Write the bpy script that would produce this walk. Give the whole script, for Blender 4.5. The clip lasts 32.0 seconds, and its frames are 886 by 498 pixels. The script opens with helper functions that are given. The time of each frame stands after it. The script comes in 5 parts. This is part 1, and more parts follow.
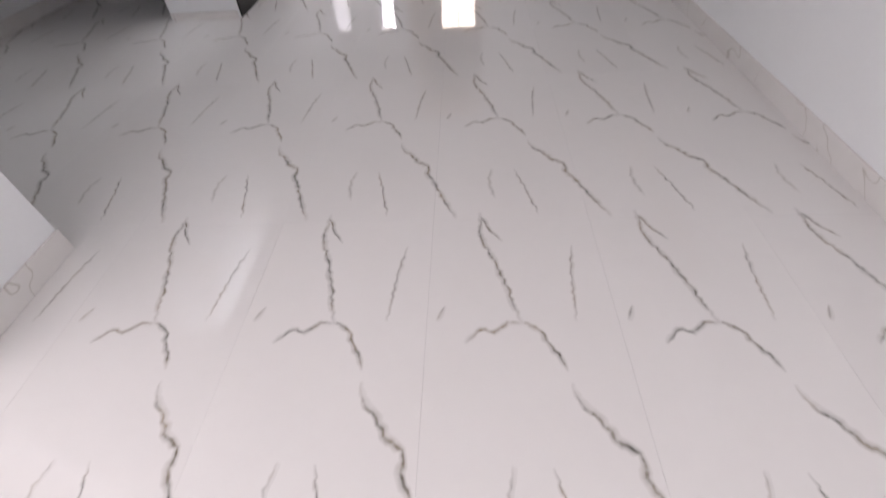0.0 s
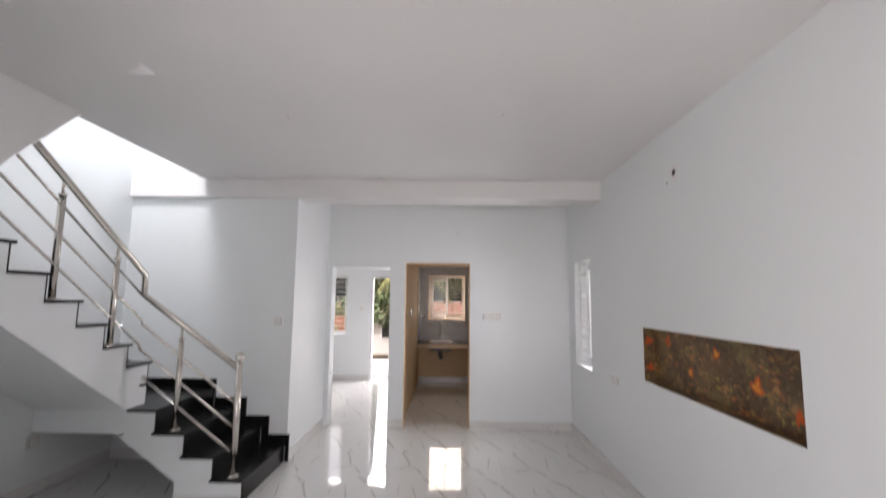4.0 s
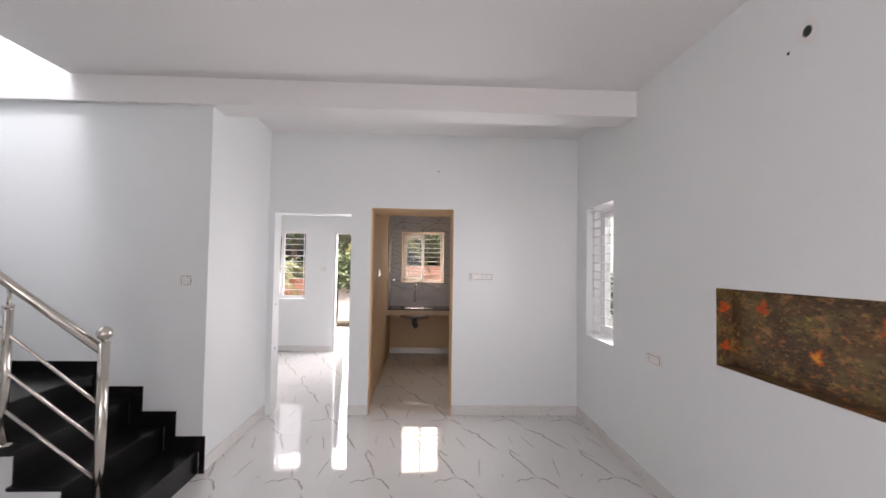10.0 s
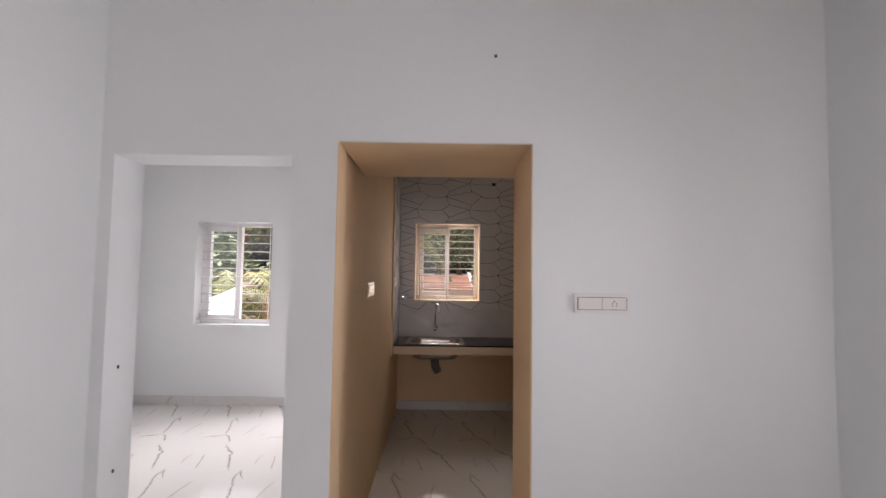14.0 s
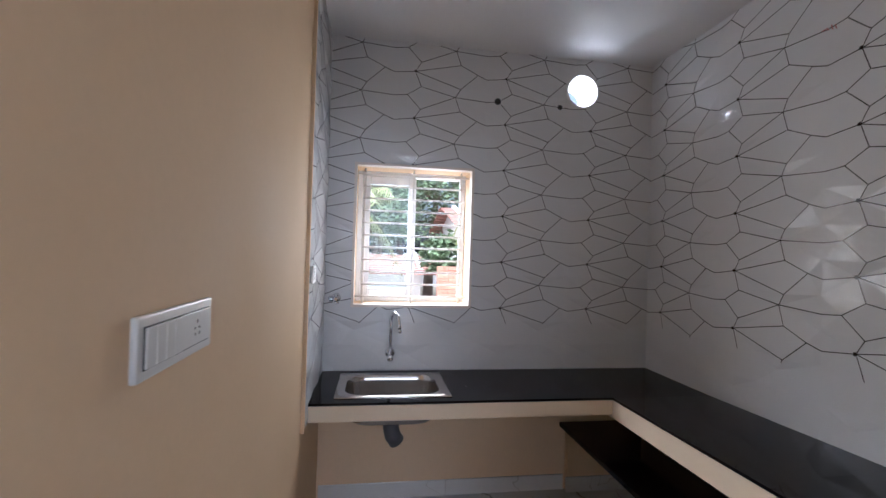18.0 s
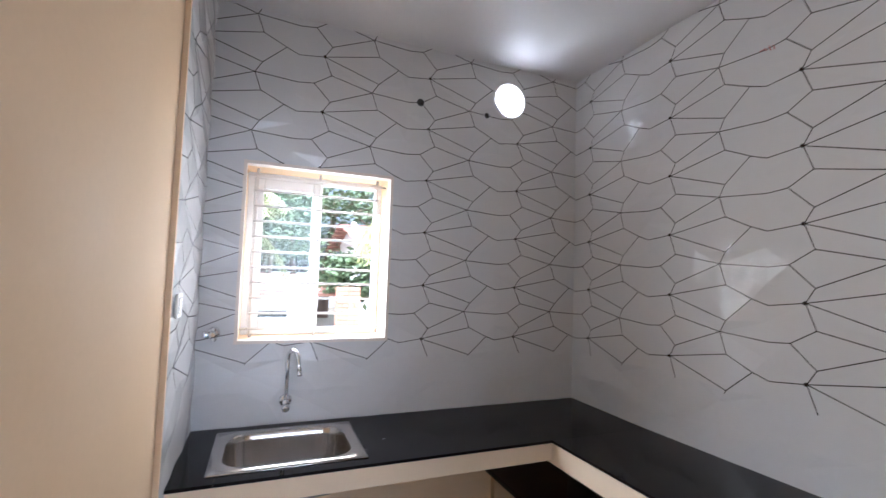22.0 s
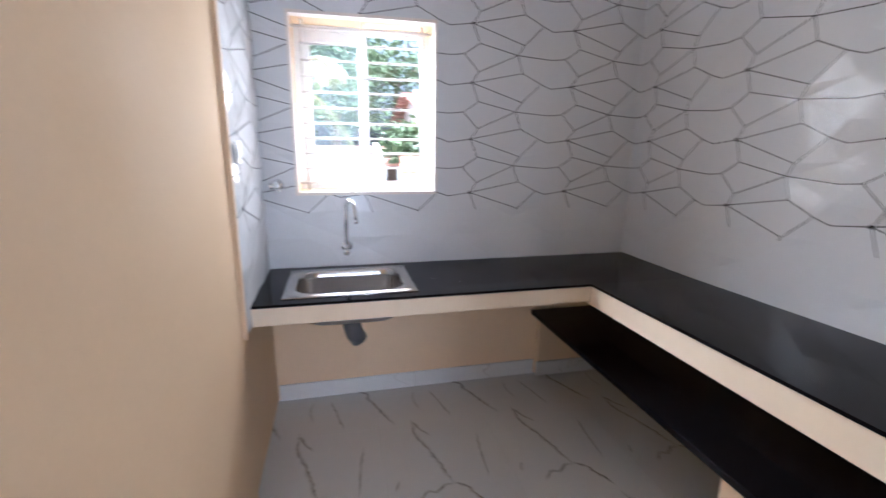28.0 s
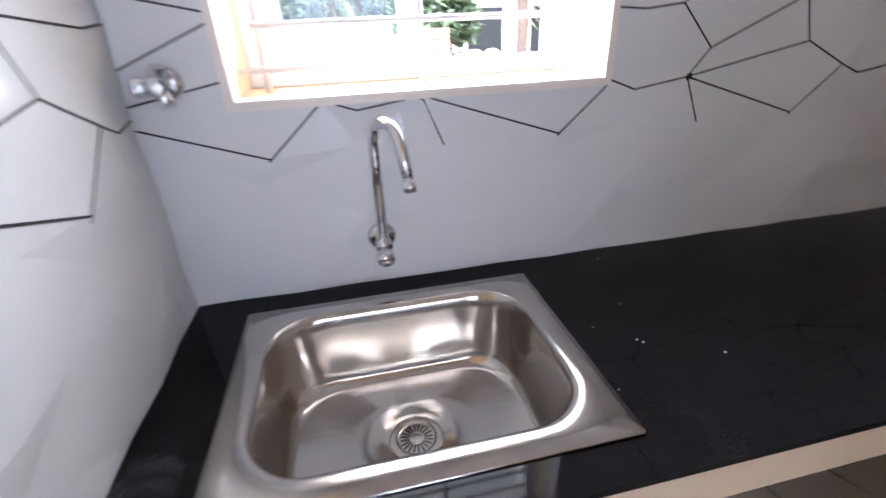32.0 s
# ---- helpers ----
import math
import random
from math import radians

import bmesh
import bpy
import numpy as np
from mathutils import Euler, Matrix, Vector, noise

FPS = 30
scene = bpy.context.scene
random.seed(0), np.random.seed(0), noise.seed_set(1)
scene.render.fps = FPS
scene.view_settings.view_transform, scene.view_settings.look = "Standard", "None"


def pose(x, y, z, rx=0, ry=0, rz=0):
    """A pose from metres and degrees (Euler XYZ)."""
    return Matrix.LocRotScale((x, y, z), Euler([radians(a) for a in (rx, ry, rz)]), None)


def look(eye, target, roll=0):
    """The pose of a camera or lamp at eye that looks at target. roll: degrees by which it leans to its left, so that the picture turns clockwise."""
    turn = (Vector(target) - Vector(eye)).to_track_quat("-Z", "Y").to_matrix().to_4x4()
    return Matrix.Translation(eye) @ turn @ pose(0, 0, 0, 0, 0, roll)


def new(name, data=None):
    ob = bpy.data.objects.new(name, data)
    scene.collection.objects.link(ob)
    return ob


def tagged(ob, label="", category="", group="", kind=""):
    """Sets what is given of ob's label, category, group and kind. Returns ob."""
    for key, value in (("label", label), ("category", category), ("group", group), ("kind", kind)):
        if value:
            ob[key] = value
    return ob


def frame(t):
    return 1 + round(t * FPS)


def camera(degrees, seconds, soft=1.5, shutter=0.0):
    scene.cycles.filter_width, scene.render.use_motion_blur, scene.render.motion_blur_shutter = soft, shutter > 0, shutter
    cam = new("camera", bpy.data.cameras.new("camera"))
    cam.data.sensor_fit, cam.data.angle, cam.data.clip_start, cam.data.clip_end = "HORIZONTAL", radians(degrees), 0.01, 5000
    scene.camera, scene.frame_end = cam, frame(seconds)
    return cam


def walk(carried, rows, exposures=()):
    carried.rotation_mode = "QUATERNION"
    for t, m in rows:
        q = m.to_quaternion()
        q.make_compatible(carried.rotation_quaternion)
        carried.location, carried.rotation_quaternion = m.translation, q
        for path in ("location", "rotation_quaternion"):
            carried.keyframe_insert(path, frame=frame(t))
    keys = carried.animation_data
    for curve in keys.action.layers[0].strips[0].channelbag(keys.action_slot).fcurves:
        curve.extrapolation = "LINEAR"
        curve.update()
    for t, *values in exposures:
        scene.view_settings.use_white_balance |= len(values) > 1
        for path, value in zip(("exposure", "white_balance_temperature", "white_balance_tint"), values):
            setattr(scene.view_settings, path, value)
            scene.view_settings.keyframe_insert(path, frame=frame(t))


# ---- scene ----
cam = camera(90.2, 32.0, shutter=0.5)
PATH = [
    (0, (0.664, 0.617, 1.167), (0.552, 1.996, -0.277), -4.0),
    (0.5, (0.655, 0.615, 1.172), (0.552, 1.82, -0.42), -4.2),
    (1, (0.661, 0.62, 1.198), (0.565, 1.83, -0.392), -3.8),
    (1.5, (0.666, 0.628, 1.276), (0.569, 1.956, -0.216), -3.3),
    (2, (0.66, 0.637, 1.343), (0.565, 2.161, 0.051), -2.3),
    (2.4, (0.624, 0.606, 1.407), (0.553, 2.296, 0.34), -1.2),
    (2.5, (0.643, 0.621, 1.421), (0.566, 2.348, 0.415), -1.0),
    (2.9, (0.639, 0.615, 1.488), (0.572, 2.475, 0.755), -0.3),
    (3, (0.637, 0.603, 1.498), (0.571, 2.493, 0.847), -0.1),
    (3.2, (0.623, 0.578, 1.54), (0.562, 2.518, 1.059), 0.0),
    (3.4, (0.597, 0.587, 1.579), (0.567, 2.563, 1.272), 0.7),
    (3.5, (0.612, 0.551, 1.591), (0.562, 2.541, 1.391), 0.3),
    (3.6, (0.612, 0.538, 1.615), (0.565, 2.535, 1.504), 0.4),
    (4, (0.607, 0.504, 1.67), (0.571, 2.491, 1.893), 0.7),
    (4.5, (0.613, 0.483, 1.702), (0.593, 2.398, 2.278), 0.8),
    (6.5, (0.665, 0.52, 1.688), (0.672, 2.296, 2.608), 0.4),
    (7, (0.633, 0.57, 1.652), (0.663, 2.409, 2.437), 0.5),
    (7.5, (0.65, 0.664, 1.622), (0.68, 2.564, 2.245), 0.5),
    (8, (0.648, 0.843, 1.613), (0.689, 2.787, 2.08), 0.5),
    (8.5, (0.624, 1.062, 1.602), (0.685, 3.037, 1.912), 0.7),
    (9, (0.664, 1.277, 1.57), (0.703, 3.267, 1.764), 0.7),
    (9.5, (0.63, 1.532, 1.571), (0.677, 3.528, 1.688), 0.9),
    (10, (0.567, 1.808, 1.559), (0.649, 3.805, 1.631), 0.9),
    (10.5, (0.572, 2.068, 1.555), (0.664, 4.066, 1.597), 0.6),
    (11, (0.588, 2.37, 1.556), (0.676, 4.368, 1.587), 0.6),
    (11.5, (0.579, 2.709, 1.546), (0.662, 4.707, 1.569), 0.8),
    (12, (0.543, 3.036, 1.548), (0.611, 5.034, 1.578), 0.7),
    (12.5, (0.541, 3.389, 1.558), (0.567, 5.388, 1.612), 1.2),
    (13, (0.48, 3.773, 1.557), (0.503, 5.771, 1.635), 1.0),
    (13.5, (0.485, 4.164, 1.565), (0.484, 6.162, 1.656), 0.1),
    (14, (0.469, 4.505, 1.565), (0.474, 6.502, 1.672), 0.8),
    (14.5, (0.426, 4.892, 1.569), (0.445, 6.889, 1.68), 0.7),
    (16.5, (0.321, 6.097, 1.571), (0.419, 8.093, 1.67), 1.1),
    (17, (0.375, 6.344, 1.615), (0.48, 8.34, 1.69), 1.4),
    (17.5, (0.325, 6.576, 1.606), (0.539, 8.564, 1.659), 1.5),
    (18, (0.295, 6.772, 1.586), (0.596, 8.749, 1.605), 1.7),
    (18.5, (0.312, 6.926, 1.574), (0.65, 8.897, 1.588), 1.6),
    (19, (0.321, 7.087, 1.577), (0.733, 9.044, 1.611), 1.2),
    (19.5, (0.31, 7.164, 1.598), (0.802, 9.103, 1.623), 0.6),
    (20, (0.312, 7.177, 1.591), (0.841, 9.106, 1.616), 0.3),
    (20.5, (0.296, 7.193, 1.58), (0.867, 9.109, 1.623), 0.3),
    (21, (0.295, 7.196, 1.578), (0.884, 9.106, 1.635), 0.7),
    (21.5, (0.302, 7.19, 1.587), (0.929, 9.088, 1.668), 1.2),
    (22, (0.271, 7.206, 1.601), (1.016, 9.058, 1.719), 1.9),
    (22.5, (0.267, 7.208, 1.614), (1.168, 8.984, 1.791), 2.6),
    (23, (0.272, 7.207, 1.625), (1.383, 8.852, 1.870), 3.0),
    (23.5, (0.298, 7.184, 1.635), (1.619, 8.659, 1.918), 2.5),
    (24, (0.308, 7.182, 1.636), (1.828, 8.446, 1.935), 2.1),
    (24.5, (0.364, 7.170, 1.620), (2.009, 8.279, 1.902), 1.7),
    (26.5, (0.398, 7.137, 1.517), (1.981, 8.307, 1.163), 0.7),
    (27, (0.478, 7.074, 1.504), (1.732, 8.561, 1.038), 0.7),
    (27.5, (0.434, 7.102, 1.472), (1.312, 8.833, 0.992), 0.7),
    (28, (0.371, 7.114, 1.494), (0.821, 9.01, 1.043), 0.6),
    (28.5, (0.367, 7.13, 1.476), (0.474, 9.094, 1.115), 1.0),
    (29, (0.345, 7.238, 1.447), (0.389, 9.212, 1.129), 1.2),
    (29.5, (0.319, 7.477, 1.47), (0.358, 9.449, 1.136), 1.1),
    (30, (0.317, 7.737, 1.458), (0.357, 9.703, 1.093), 0.7),
    (30.5, (0.342, 8.015, 1.441), (0.371, 9.966, 1.002), 0.3),
    (31, (0.319, 8.296, 1.394), (0.355, 10.213, 0.825), -0.3),
    (31.5, (0.312, 8.519, 1.379), (0.459, 10.363, 0.621), -1.0),
    (32, (0.358, 8.693, 1.36), (0.712, 10.441, 0.454), -2.5),
]
EXPOSURES = [  # seconds, stops, kelvin, tint
    (0, 0.85, 6450, 21), (1.2, 0.7, 6450, 19), (2, 0.85, 6450, 17), (3, 0.9, 6400, 16), (4, 0.85, 6450, 16), (6.5, 0.65, 6400, 18), (7.2, 0.75, 6400, 18), (9, 1.0, 6500, 18), (11, 0.97, 6500, 19), (13, 0.72, 6550, 20), (14.5, 0.72, 6500, 20),
    (16.5, 2.15, 5800, 17), (17.3, 2.25, 5400, 14), (18, 1.9, 5000, 11), (19, 1.6, 4850, 7), (20, 1.65, 4850, 7), (21, 2.25, 5000, 10), (23, 2.65, 5000, 10), (24.5, 3.1, 5200, 13), (26.5, 3.15, 4950, 12), (27.3, 3.15, 4950, 12), (28, 2.8, 4850, 11),
    (29, 2.38, 4600, 7), (30, 2.37, 4650, 8), (31, 2.58, 4650, 9), (32, 2.8, 5000, 12)]
walk(cam, [(t, look(eye, target, roll)) for t, eye, target, roll in PATH], EXPOSURES)

import itertools

# ---- world, sun, large lights ----
world = bpy.data.worlds.new("sky")
scene.world = world
world.use_nodes = True
wn = world.node_tree.nodes
sky = wn.new("ShaderNodeTexSky")
sky.sky_type = 'NISHITA'
sky.sun_disc = False
sky.dust_density, sky.ozone_density = 7.0, 0.5
sky.sun_elevation, sky.sun_rotation = radians(54.5), radians(217)
wn["Background"].inputs["Strength"].default_value = 0.09
haze = wn.new("ShaderNodeHueSaturation")      # a hazy, pale sky
haze.inputs["Saturation"].default_value = 0.45
world.node_tree.links.new(sky.outputs[0], haze.inputs["Color"])
world.node_tree.links.new(haze.outputs["Color"], wn["Background"].inputs["Color"])


def lamp(name, kind, m, energy, colour=(1, 1, 1), sx=1.0, sy=1.0, spread=180):
    d = bpy.data.lights.new(name, kind)
    d.energy, d.color = energy, colour
    if kind == 'AREA':
        d.shape, d.size, d.size_y, d.spread = 'RECTANGLE', sx, sy, radians(spread)
    ob = new(name, d)
    ob.matrix_world = m
    return ob


sun = lamp("sun", 'SUN', look((-6, -8, 14), (0, 0, 0)), 2.4, (1.0, 0.95, 0.88))
sun.data.angle = radians(3)
# area lamps for daylight through the openings: the entrance, the stair well, the rear rooms; the front one is an added
# fill from an unseen side
lamp("daylight_entrance", 'AREA', look((-1.0, 0.0, 1.25), (2.0, 0.6, 1.0)), 16, (1.0, 0.95, 0.94), 1.9, 2.2)
lamp("front_fill", 'AREA', look((0.7, -1.85, 1.4), (0.7, 3.0, 0.6)), 17, (1.0, 0.955, 0.945), 2.1, 1.6, 140)
lamp("daylight_stair", 'AREA', look((-2.45, 3.7, 5.5), (-2.5, 3.7, 0)), 150, (0.98, 0.99, 1.0), 0.75, 2.2)
lamp("daylight_bedroom", 'AREA', look((-2.8, 14.0, 5.6), (-1.2, 9.0, 1.0)), 420, (1.0, 0.97, 0.97), 6.0, 4.0)
lamp("daylight_bedroom_window", 'AREA', look((-1.985, 9.835, 1.53), (-1.7, 7.6, 0.9)), 2.6, (1.0, 0.97, 0.97), 0.8, 1.1, 170)
lamp("daylight_bedroom_door", 'AREA', look((-0.70, 9.78, 1.05), (-2.5, 7.4, 0.8)), 15, (1.0, 0.96, 0.96), 0.55, 2.0, 110)
lamp("daylight_kitchen", 'AREA', look((-1.0, 14.3, 5.6), (1.3, 8.6, 1.3)), 190, (1.0, 0.86, 0.69), 5.0, 4.0)
lamp("daylight_sink_window", 'AREA', look((0.535, 9.748, 1.69), (0.64, 8.7, 1.52)), 2.75, (1.0, 0.87, 0.705), 0.65, 0.78, 125)
lamp("daylight_side", 'AREA', look((4.3, 5.7, 3.6), (1.2, 5.8, 0.7)), 35, (1.0, 0.98, 0.98), 2.0, 1.6)
lamp("daylight_side_window", 'AREA', look((2.25, 5.86, 1.5), (1.2, 5.5, 1.5)), 8.5, (0.99, 0.98, 0.98), 0.56, 1.2, 110)
lamp("daylight_exhaust", 'AREA', look((1.658, 9.86, 2.69), (1.5, 8.9, 2.95)), 0.8, (1.0, 0.92, 0.82), 0.15, 0.15)

# ---- materials ----
def material(name, colour, rough=0.5, metal=0.0, grain=0.0, scale=40.0, bump=0.0, stain=0.0, stain_scale=1.5, coat=0.0, tint=None, random_shift=0.0, spec=0.5):
    m = bpy.data.materials.new(name)
    m.use_nodes = True
    t = m.node_tree
    n, l = t.nodes, t.links
    b = n["Principled BSDF"]
    b.inputs["Roughness"].default_value = rough
    b.inputs["Metallic"].default_value = metal
    b.inputs["Coat Weight"].default_value = coat
    b.inputs["Specular IOR Level"].default_value = spec
    fine = n.new("ShaderNodeTexNoise")
    fine.inputs["Scale"].default_value, fine.inputs["Detail"].default_value = scale, 6
    big = n.new("ShaderNodeTexNoise")
    big.inputs["Scale"].default_value, big.inputs["Detail"].default_value = stain_scale, 4
    geo = n.new("ShaderNodeNewGeometry")
    l.new(geo.outputs["Position"], fine.inputs["Vector"])
    l.new(geo.outputs["Position"], big.inputs["Vector"])
    c2 = tint or tuple(v * 0.72 for v in colour)
    mix1 = n.new("ShaderNodeMix"); mix1.data_type = 'RGBA'
    mix1.inputs["A"].default_value = (*colour, 1)
    mix1.inputs["B"].default_value = (*c2, 1)
    ramp = n.new("ShaderNodeMapRange")
    ramp.inputs["From Min"].default_value, ramp.inputs["From Max"].default_value = 0.42, 0.75
    ramp.inputs["To Max"].default_value = stain
    l.new(big.outputs["Fac"], ramp.inputs["Value"])
    l.new(ramp.outputs["Result"], mix1.inputs["Factor"])
    mix2 = n.new("ShaderNodeMix"); mix2.data_type = 'RGBA'
    mix2.inputs["B"].default_value = (*(v * 0.55 for v in colour), 1)
    r2 = n.new("ShaderNodeMapRange")
    r2.inputs["From Min"].default_value, r2.inputs["From Max"].default_value = 0.4, 0.8
    r2.inputs["To Max"].default_value = grain
    l.new(fine.outputs["Fac"], r2.inputs["Value"])
    l.new(r2.outputs["Result"], mix2.inputs["Factor"])
    l.new(mix1.outputs["Result"], mix2.inputs["A"])
    out = mix2.outputs["Result"]
    if random_shift:
        info = n.new("ShaderNodeObjectInfo")
        hsv = n.new("ShaderNodeHueSaturation")
        mr = n.new("ShaderNodeMapRange")
        mr.inputs["To Min"].default_value, mr.inputs["To Max"].default_value = 1 - random_shift, 1 + random_shift
        l.new(info.outputs["Random"], mr.inputs["Value"])
        l.new(mr.outputs["Result"], hsv.inputs["Value"])
        l.new(out, hsv.inputs["Color"])
        out = hsv.outputs["Color"]
    l.new(out, b.inputs["Base Color"])
    rr = n.new("ShaderNodeMapRange")
    rr.inputs["To Min"].default_value, rr.inputs["To Max"].default_value = max(0.02, rough * 0.8), min(1, rough * 1.25)
    l.new(big.outputs["Fac"], rr.inputs["Value"])
    l.new(rr.outputs["Result"], b.inputs["Roughness"])
    if bump:
        bp = n.new("ShaderNodeBump")
        bp.inputs["Strength"].default_value, bp.inputs["Distance"].default_value = bump, 0.004
        l.new(fine.outputs["Fac"], bp.inputs["Height"])
        l.new(bp.outputs["Normal"], b.inputs["Normal"])
    return m


PAINT = material("wall_paint_white", (0.80, 0.825, 0.83), 0.42, grain=0.03, scale=55, bump=0.10, stain=0.07, stain_scale=1.3)
CEIL = material("ceiling_paint", (0.80, 0.785, 0.78), 0.6, grain=0.03, scale=45, bump=0.08, stain=0.06, stain_scale=0.9)
# the cream colour, paler and less saturated, for the slab edges
PALE_CREAM = material("pale_cream", (0.82, 0.67, 0.48), 0.5, grain=0.04, scale=60, bump=0.10, stain=0.10, stain_scale=3.0)
CREAM = material("cream_paint", (0.795, 0.59, 0.375), 0.8, grain=0.05, scale=50, bump=0.16, stain=0.22, stain_scale=3.2, tint=(0.73, 0.535, 0.335), spec=0.2)
MARBLE = material("marble_tile", (0.74, 0.735, 0.72), 0.022, grain=0.02, scale=20, stain=0.10, stain_scale=2.5, tint=(0.60, 0.595, 0.58), random_shift=0.012, spec=0.55)
SKIRT = material("skirting_tile", (0.72, 0.71, 0.69), 0.12, grain=0.05, scale=14, stain=0.25, stain_scale=4.0, tint=(0.56, 0.54, 0.50))


def add_veins(m, scale, width, colour):
    """Thin veins where a warped noise crosses its middle value."""
    n, l = m.node_tree.nodes, m.node_tree.links
    b = n["Principled BSDF"]
    src = b.inputs["Base Color"].links[0].from_socket
    geo = n.new("ShaderNodeNewGeometry")
    ns = n.new("ShaderNodeTexNoise")
    ns.inputs["Scale"].default_value, ns.inputs["Detail"].default_value, ns.inputs["Distortion"].default_value = scale, 3, 0.6
    l.new(geo.outputs["Position"], ns.inputs["Vector"])
    sub = n.new("ShaderNodeMath"); sub.operation = 'SUBTRACT'; sub.inputs[1].default_value = 0.5
    ab = n.new("ShaderNodeMath"); ab.operation = 'ABSOLUTE'
    mr = n.new("ShaderNodeMapRange")
    mr.inputs["From Max"].default_value, mr.inputs["To Min"].default_value, mr.inputs["To Max"].default_value = width, 0.6, 0.0
    mx = n.new("ShaderNodeMix"); mx.data_type = 'RGBA'
    mx.inputs["B"].default_value = (*colour, 1)
    l.new(ns.outputs["Fac"], sub.inputs[0])
    l.new(sub.outputs[0], ab.inputs[0])
    l.new(ab.outputs[0], mr.inputs["Value"])
    l.new(mr.outputs["Result"], mx.inputs["Factor"])
    l.new(src, mx.inputs["A"])
    l.new(mx.outputs["Result"], b.inputs["Base Color"])


add_veins(SKIRT, 1.6, 0.004, (0.40, 0.37, 0.32))
GRANITE = material("black_granite", (0.0065, 0.0056, 0.0064), 0.05, grain=0.6, scale=260, stain=0.3, stain_scale=9, tint=(0.008, 0.0066, 0.0068), spec=0.13)
DULL_GRANITE = material("dusty_black_granite", (0.007, 0.007, 0.0072), 0.24, grain=0.6, scale=260, stain=0.6, stain_scale=5, tint=(0.016, 0.0145, 0.013), spec=0.3)
STEEL = material("polished_steel", (0.62, 0.58, 0.53), 0.16, 1.0, grain=0.06, scale=30, stain=0.1, stain_scale=5)
SINKSTEEL = material("sink_steel", (0.56, 0.53, 0.50), 0.15, 1.0, grain=0.12, scale=90, bump=0.03, stain=0.2, stain_scale=7)
CHROME = material("chrome", (0.75, 0.76, 0.78), 0.06, 1.0)
RIM = material("rim_paint", (0.86, 0.78, 0.71), 0.45, grain=0.05, scale=60, bump=0.1, stain=0.1, stain_scale=6)
TILE = material("white_wall_tile", (0.76, 0.76, 0.765), 0.05, grain=0.02, scale=30, stain=0.05, stain_scale=3, spec=0.15)
INK = material("tile_line_ink", (0.032, 0.025, 0.022), 0.25, grain=0.4, scale=120)
UPVC = material("white_upvc", (0.82, 0.82, 0.83), 0.25, grain=0.02, stain=0.05, stain_scale=4)
GRILL = material("white_grille_enamel", (0.78, 0.76, 0.75), 0.35, grain=0.05, scale=80, stain=0.1, stain_scale=12)
PLASTIC = material("white_plastic", (0.80, 0.79, 0.77), 0.3, grain=0.03, stain=0.05)
DARK = material("dark_plastic", (0.02, 0.02, 0.02), 0.5)
PVC = material("grey_rubber", (0.10, 0.10, 0.105), 0.45, grain=0.2, stain=0.3, stain_scale=12)


def glass_material(film_mix):
    """Clear glass mixed with a thin, uneven translucent film that adds a pale haze to the pane."""
    m = bpy.data.materials.new("window_glass")
    m.use_nodes = True
    n, l = m.node_tree.nodes, m.node_tree.links
    b = n["Principled BSDF"]
    b.inputs["Base Color"].default_value = (0.93, 0.97, 0.96, 1)
    b.inputs["Roughness"].default_value = 0.02
    b.inputs["Transmission Weight"].default_value = 1.0
    b.inputs["IOR"].default_value = 1.1
    film = n.new("ShaderNodeBsdfTranslucent")
    film.inputs["Color"].default_value = (0.80, 0.86, 0.88, 1)
    geo = n.new("ShaderNodeNewGeometry")
    ns = n.new("ShaderNodeTexNoise")
    ns.inputs["Scale"].default_value, ns.inputs["Detail"].default_value = 5.0, 5
    mr = n.new("ShaderNodeMapRange")
    mr.inputs["To Min"].default_value, mr.inputs["To Max"].default_value = film_mix * 0.6, film_mix * 1.4
    mx = n.new("ShaderNodeMixShader")
    l.new(geo.outputs["Position"], ns.inputs["Vector"])
    l.new(ns.outputs["Fac"], mr.inputs["Value"])
    l.new(mr.outputs["Result"], mx.inputs["Fac"])
    l.new(b.outputs["BSDF"], mx.inputs[1])
    l.new(film.outputs["BSDF"], mx.inputs[2])
    l.new(mx.outputs["Shader"], n["Material Output"].inputs["Surface"])
    return m


GLASS = glass_material(0.009)

# ---- helpers for meshes ----
def mesh_from(name, bm, mat):
    me = bpy.data.meshes.new(name)
    bmesh.ops.recalc_face_normals(bm, faces=bm.faces)
    bm.to_mesh(me)
    bm.free()
    me.materials.append(mat)
    return me


def part(name, bm, mat, parent=None, label="", smooth=False):
    me = mesh_from(name, bm, mat)
    if smooth:
        me.shade_smooth()
    ob = new(name, me)
    if parent:
        ob.parent = parent
    if label:
        ob["label"] = label
    return ob


def thing(name, at, label, category, group="", kind=""):
    ob = new(name)
    ob.location = at
    ob.empty_display_size = 0.1
    bpy.context.view_layer.update()
    return tagged(ob, label, category, group, kind)


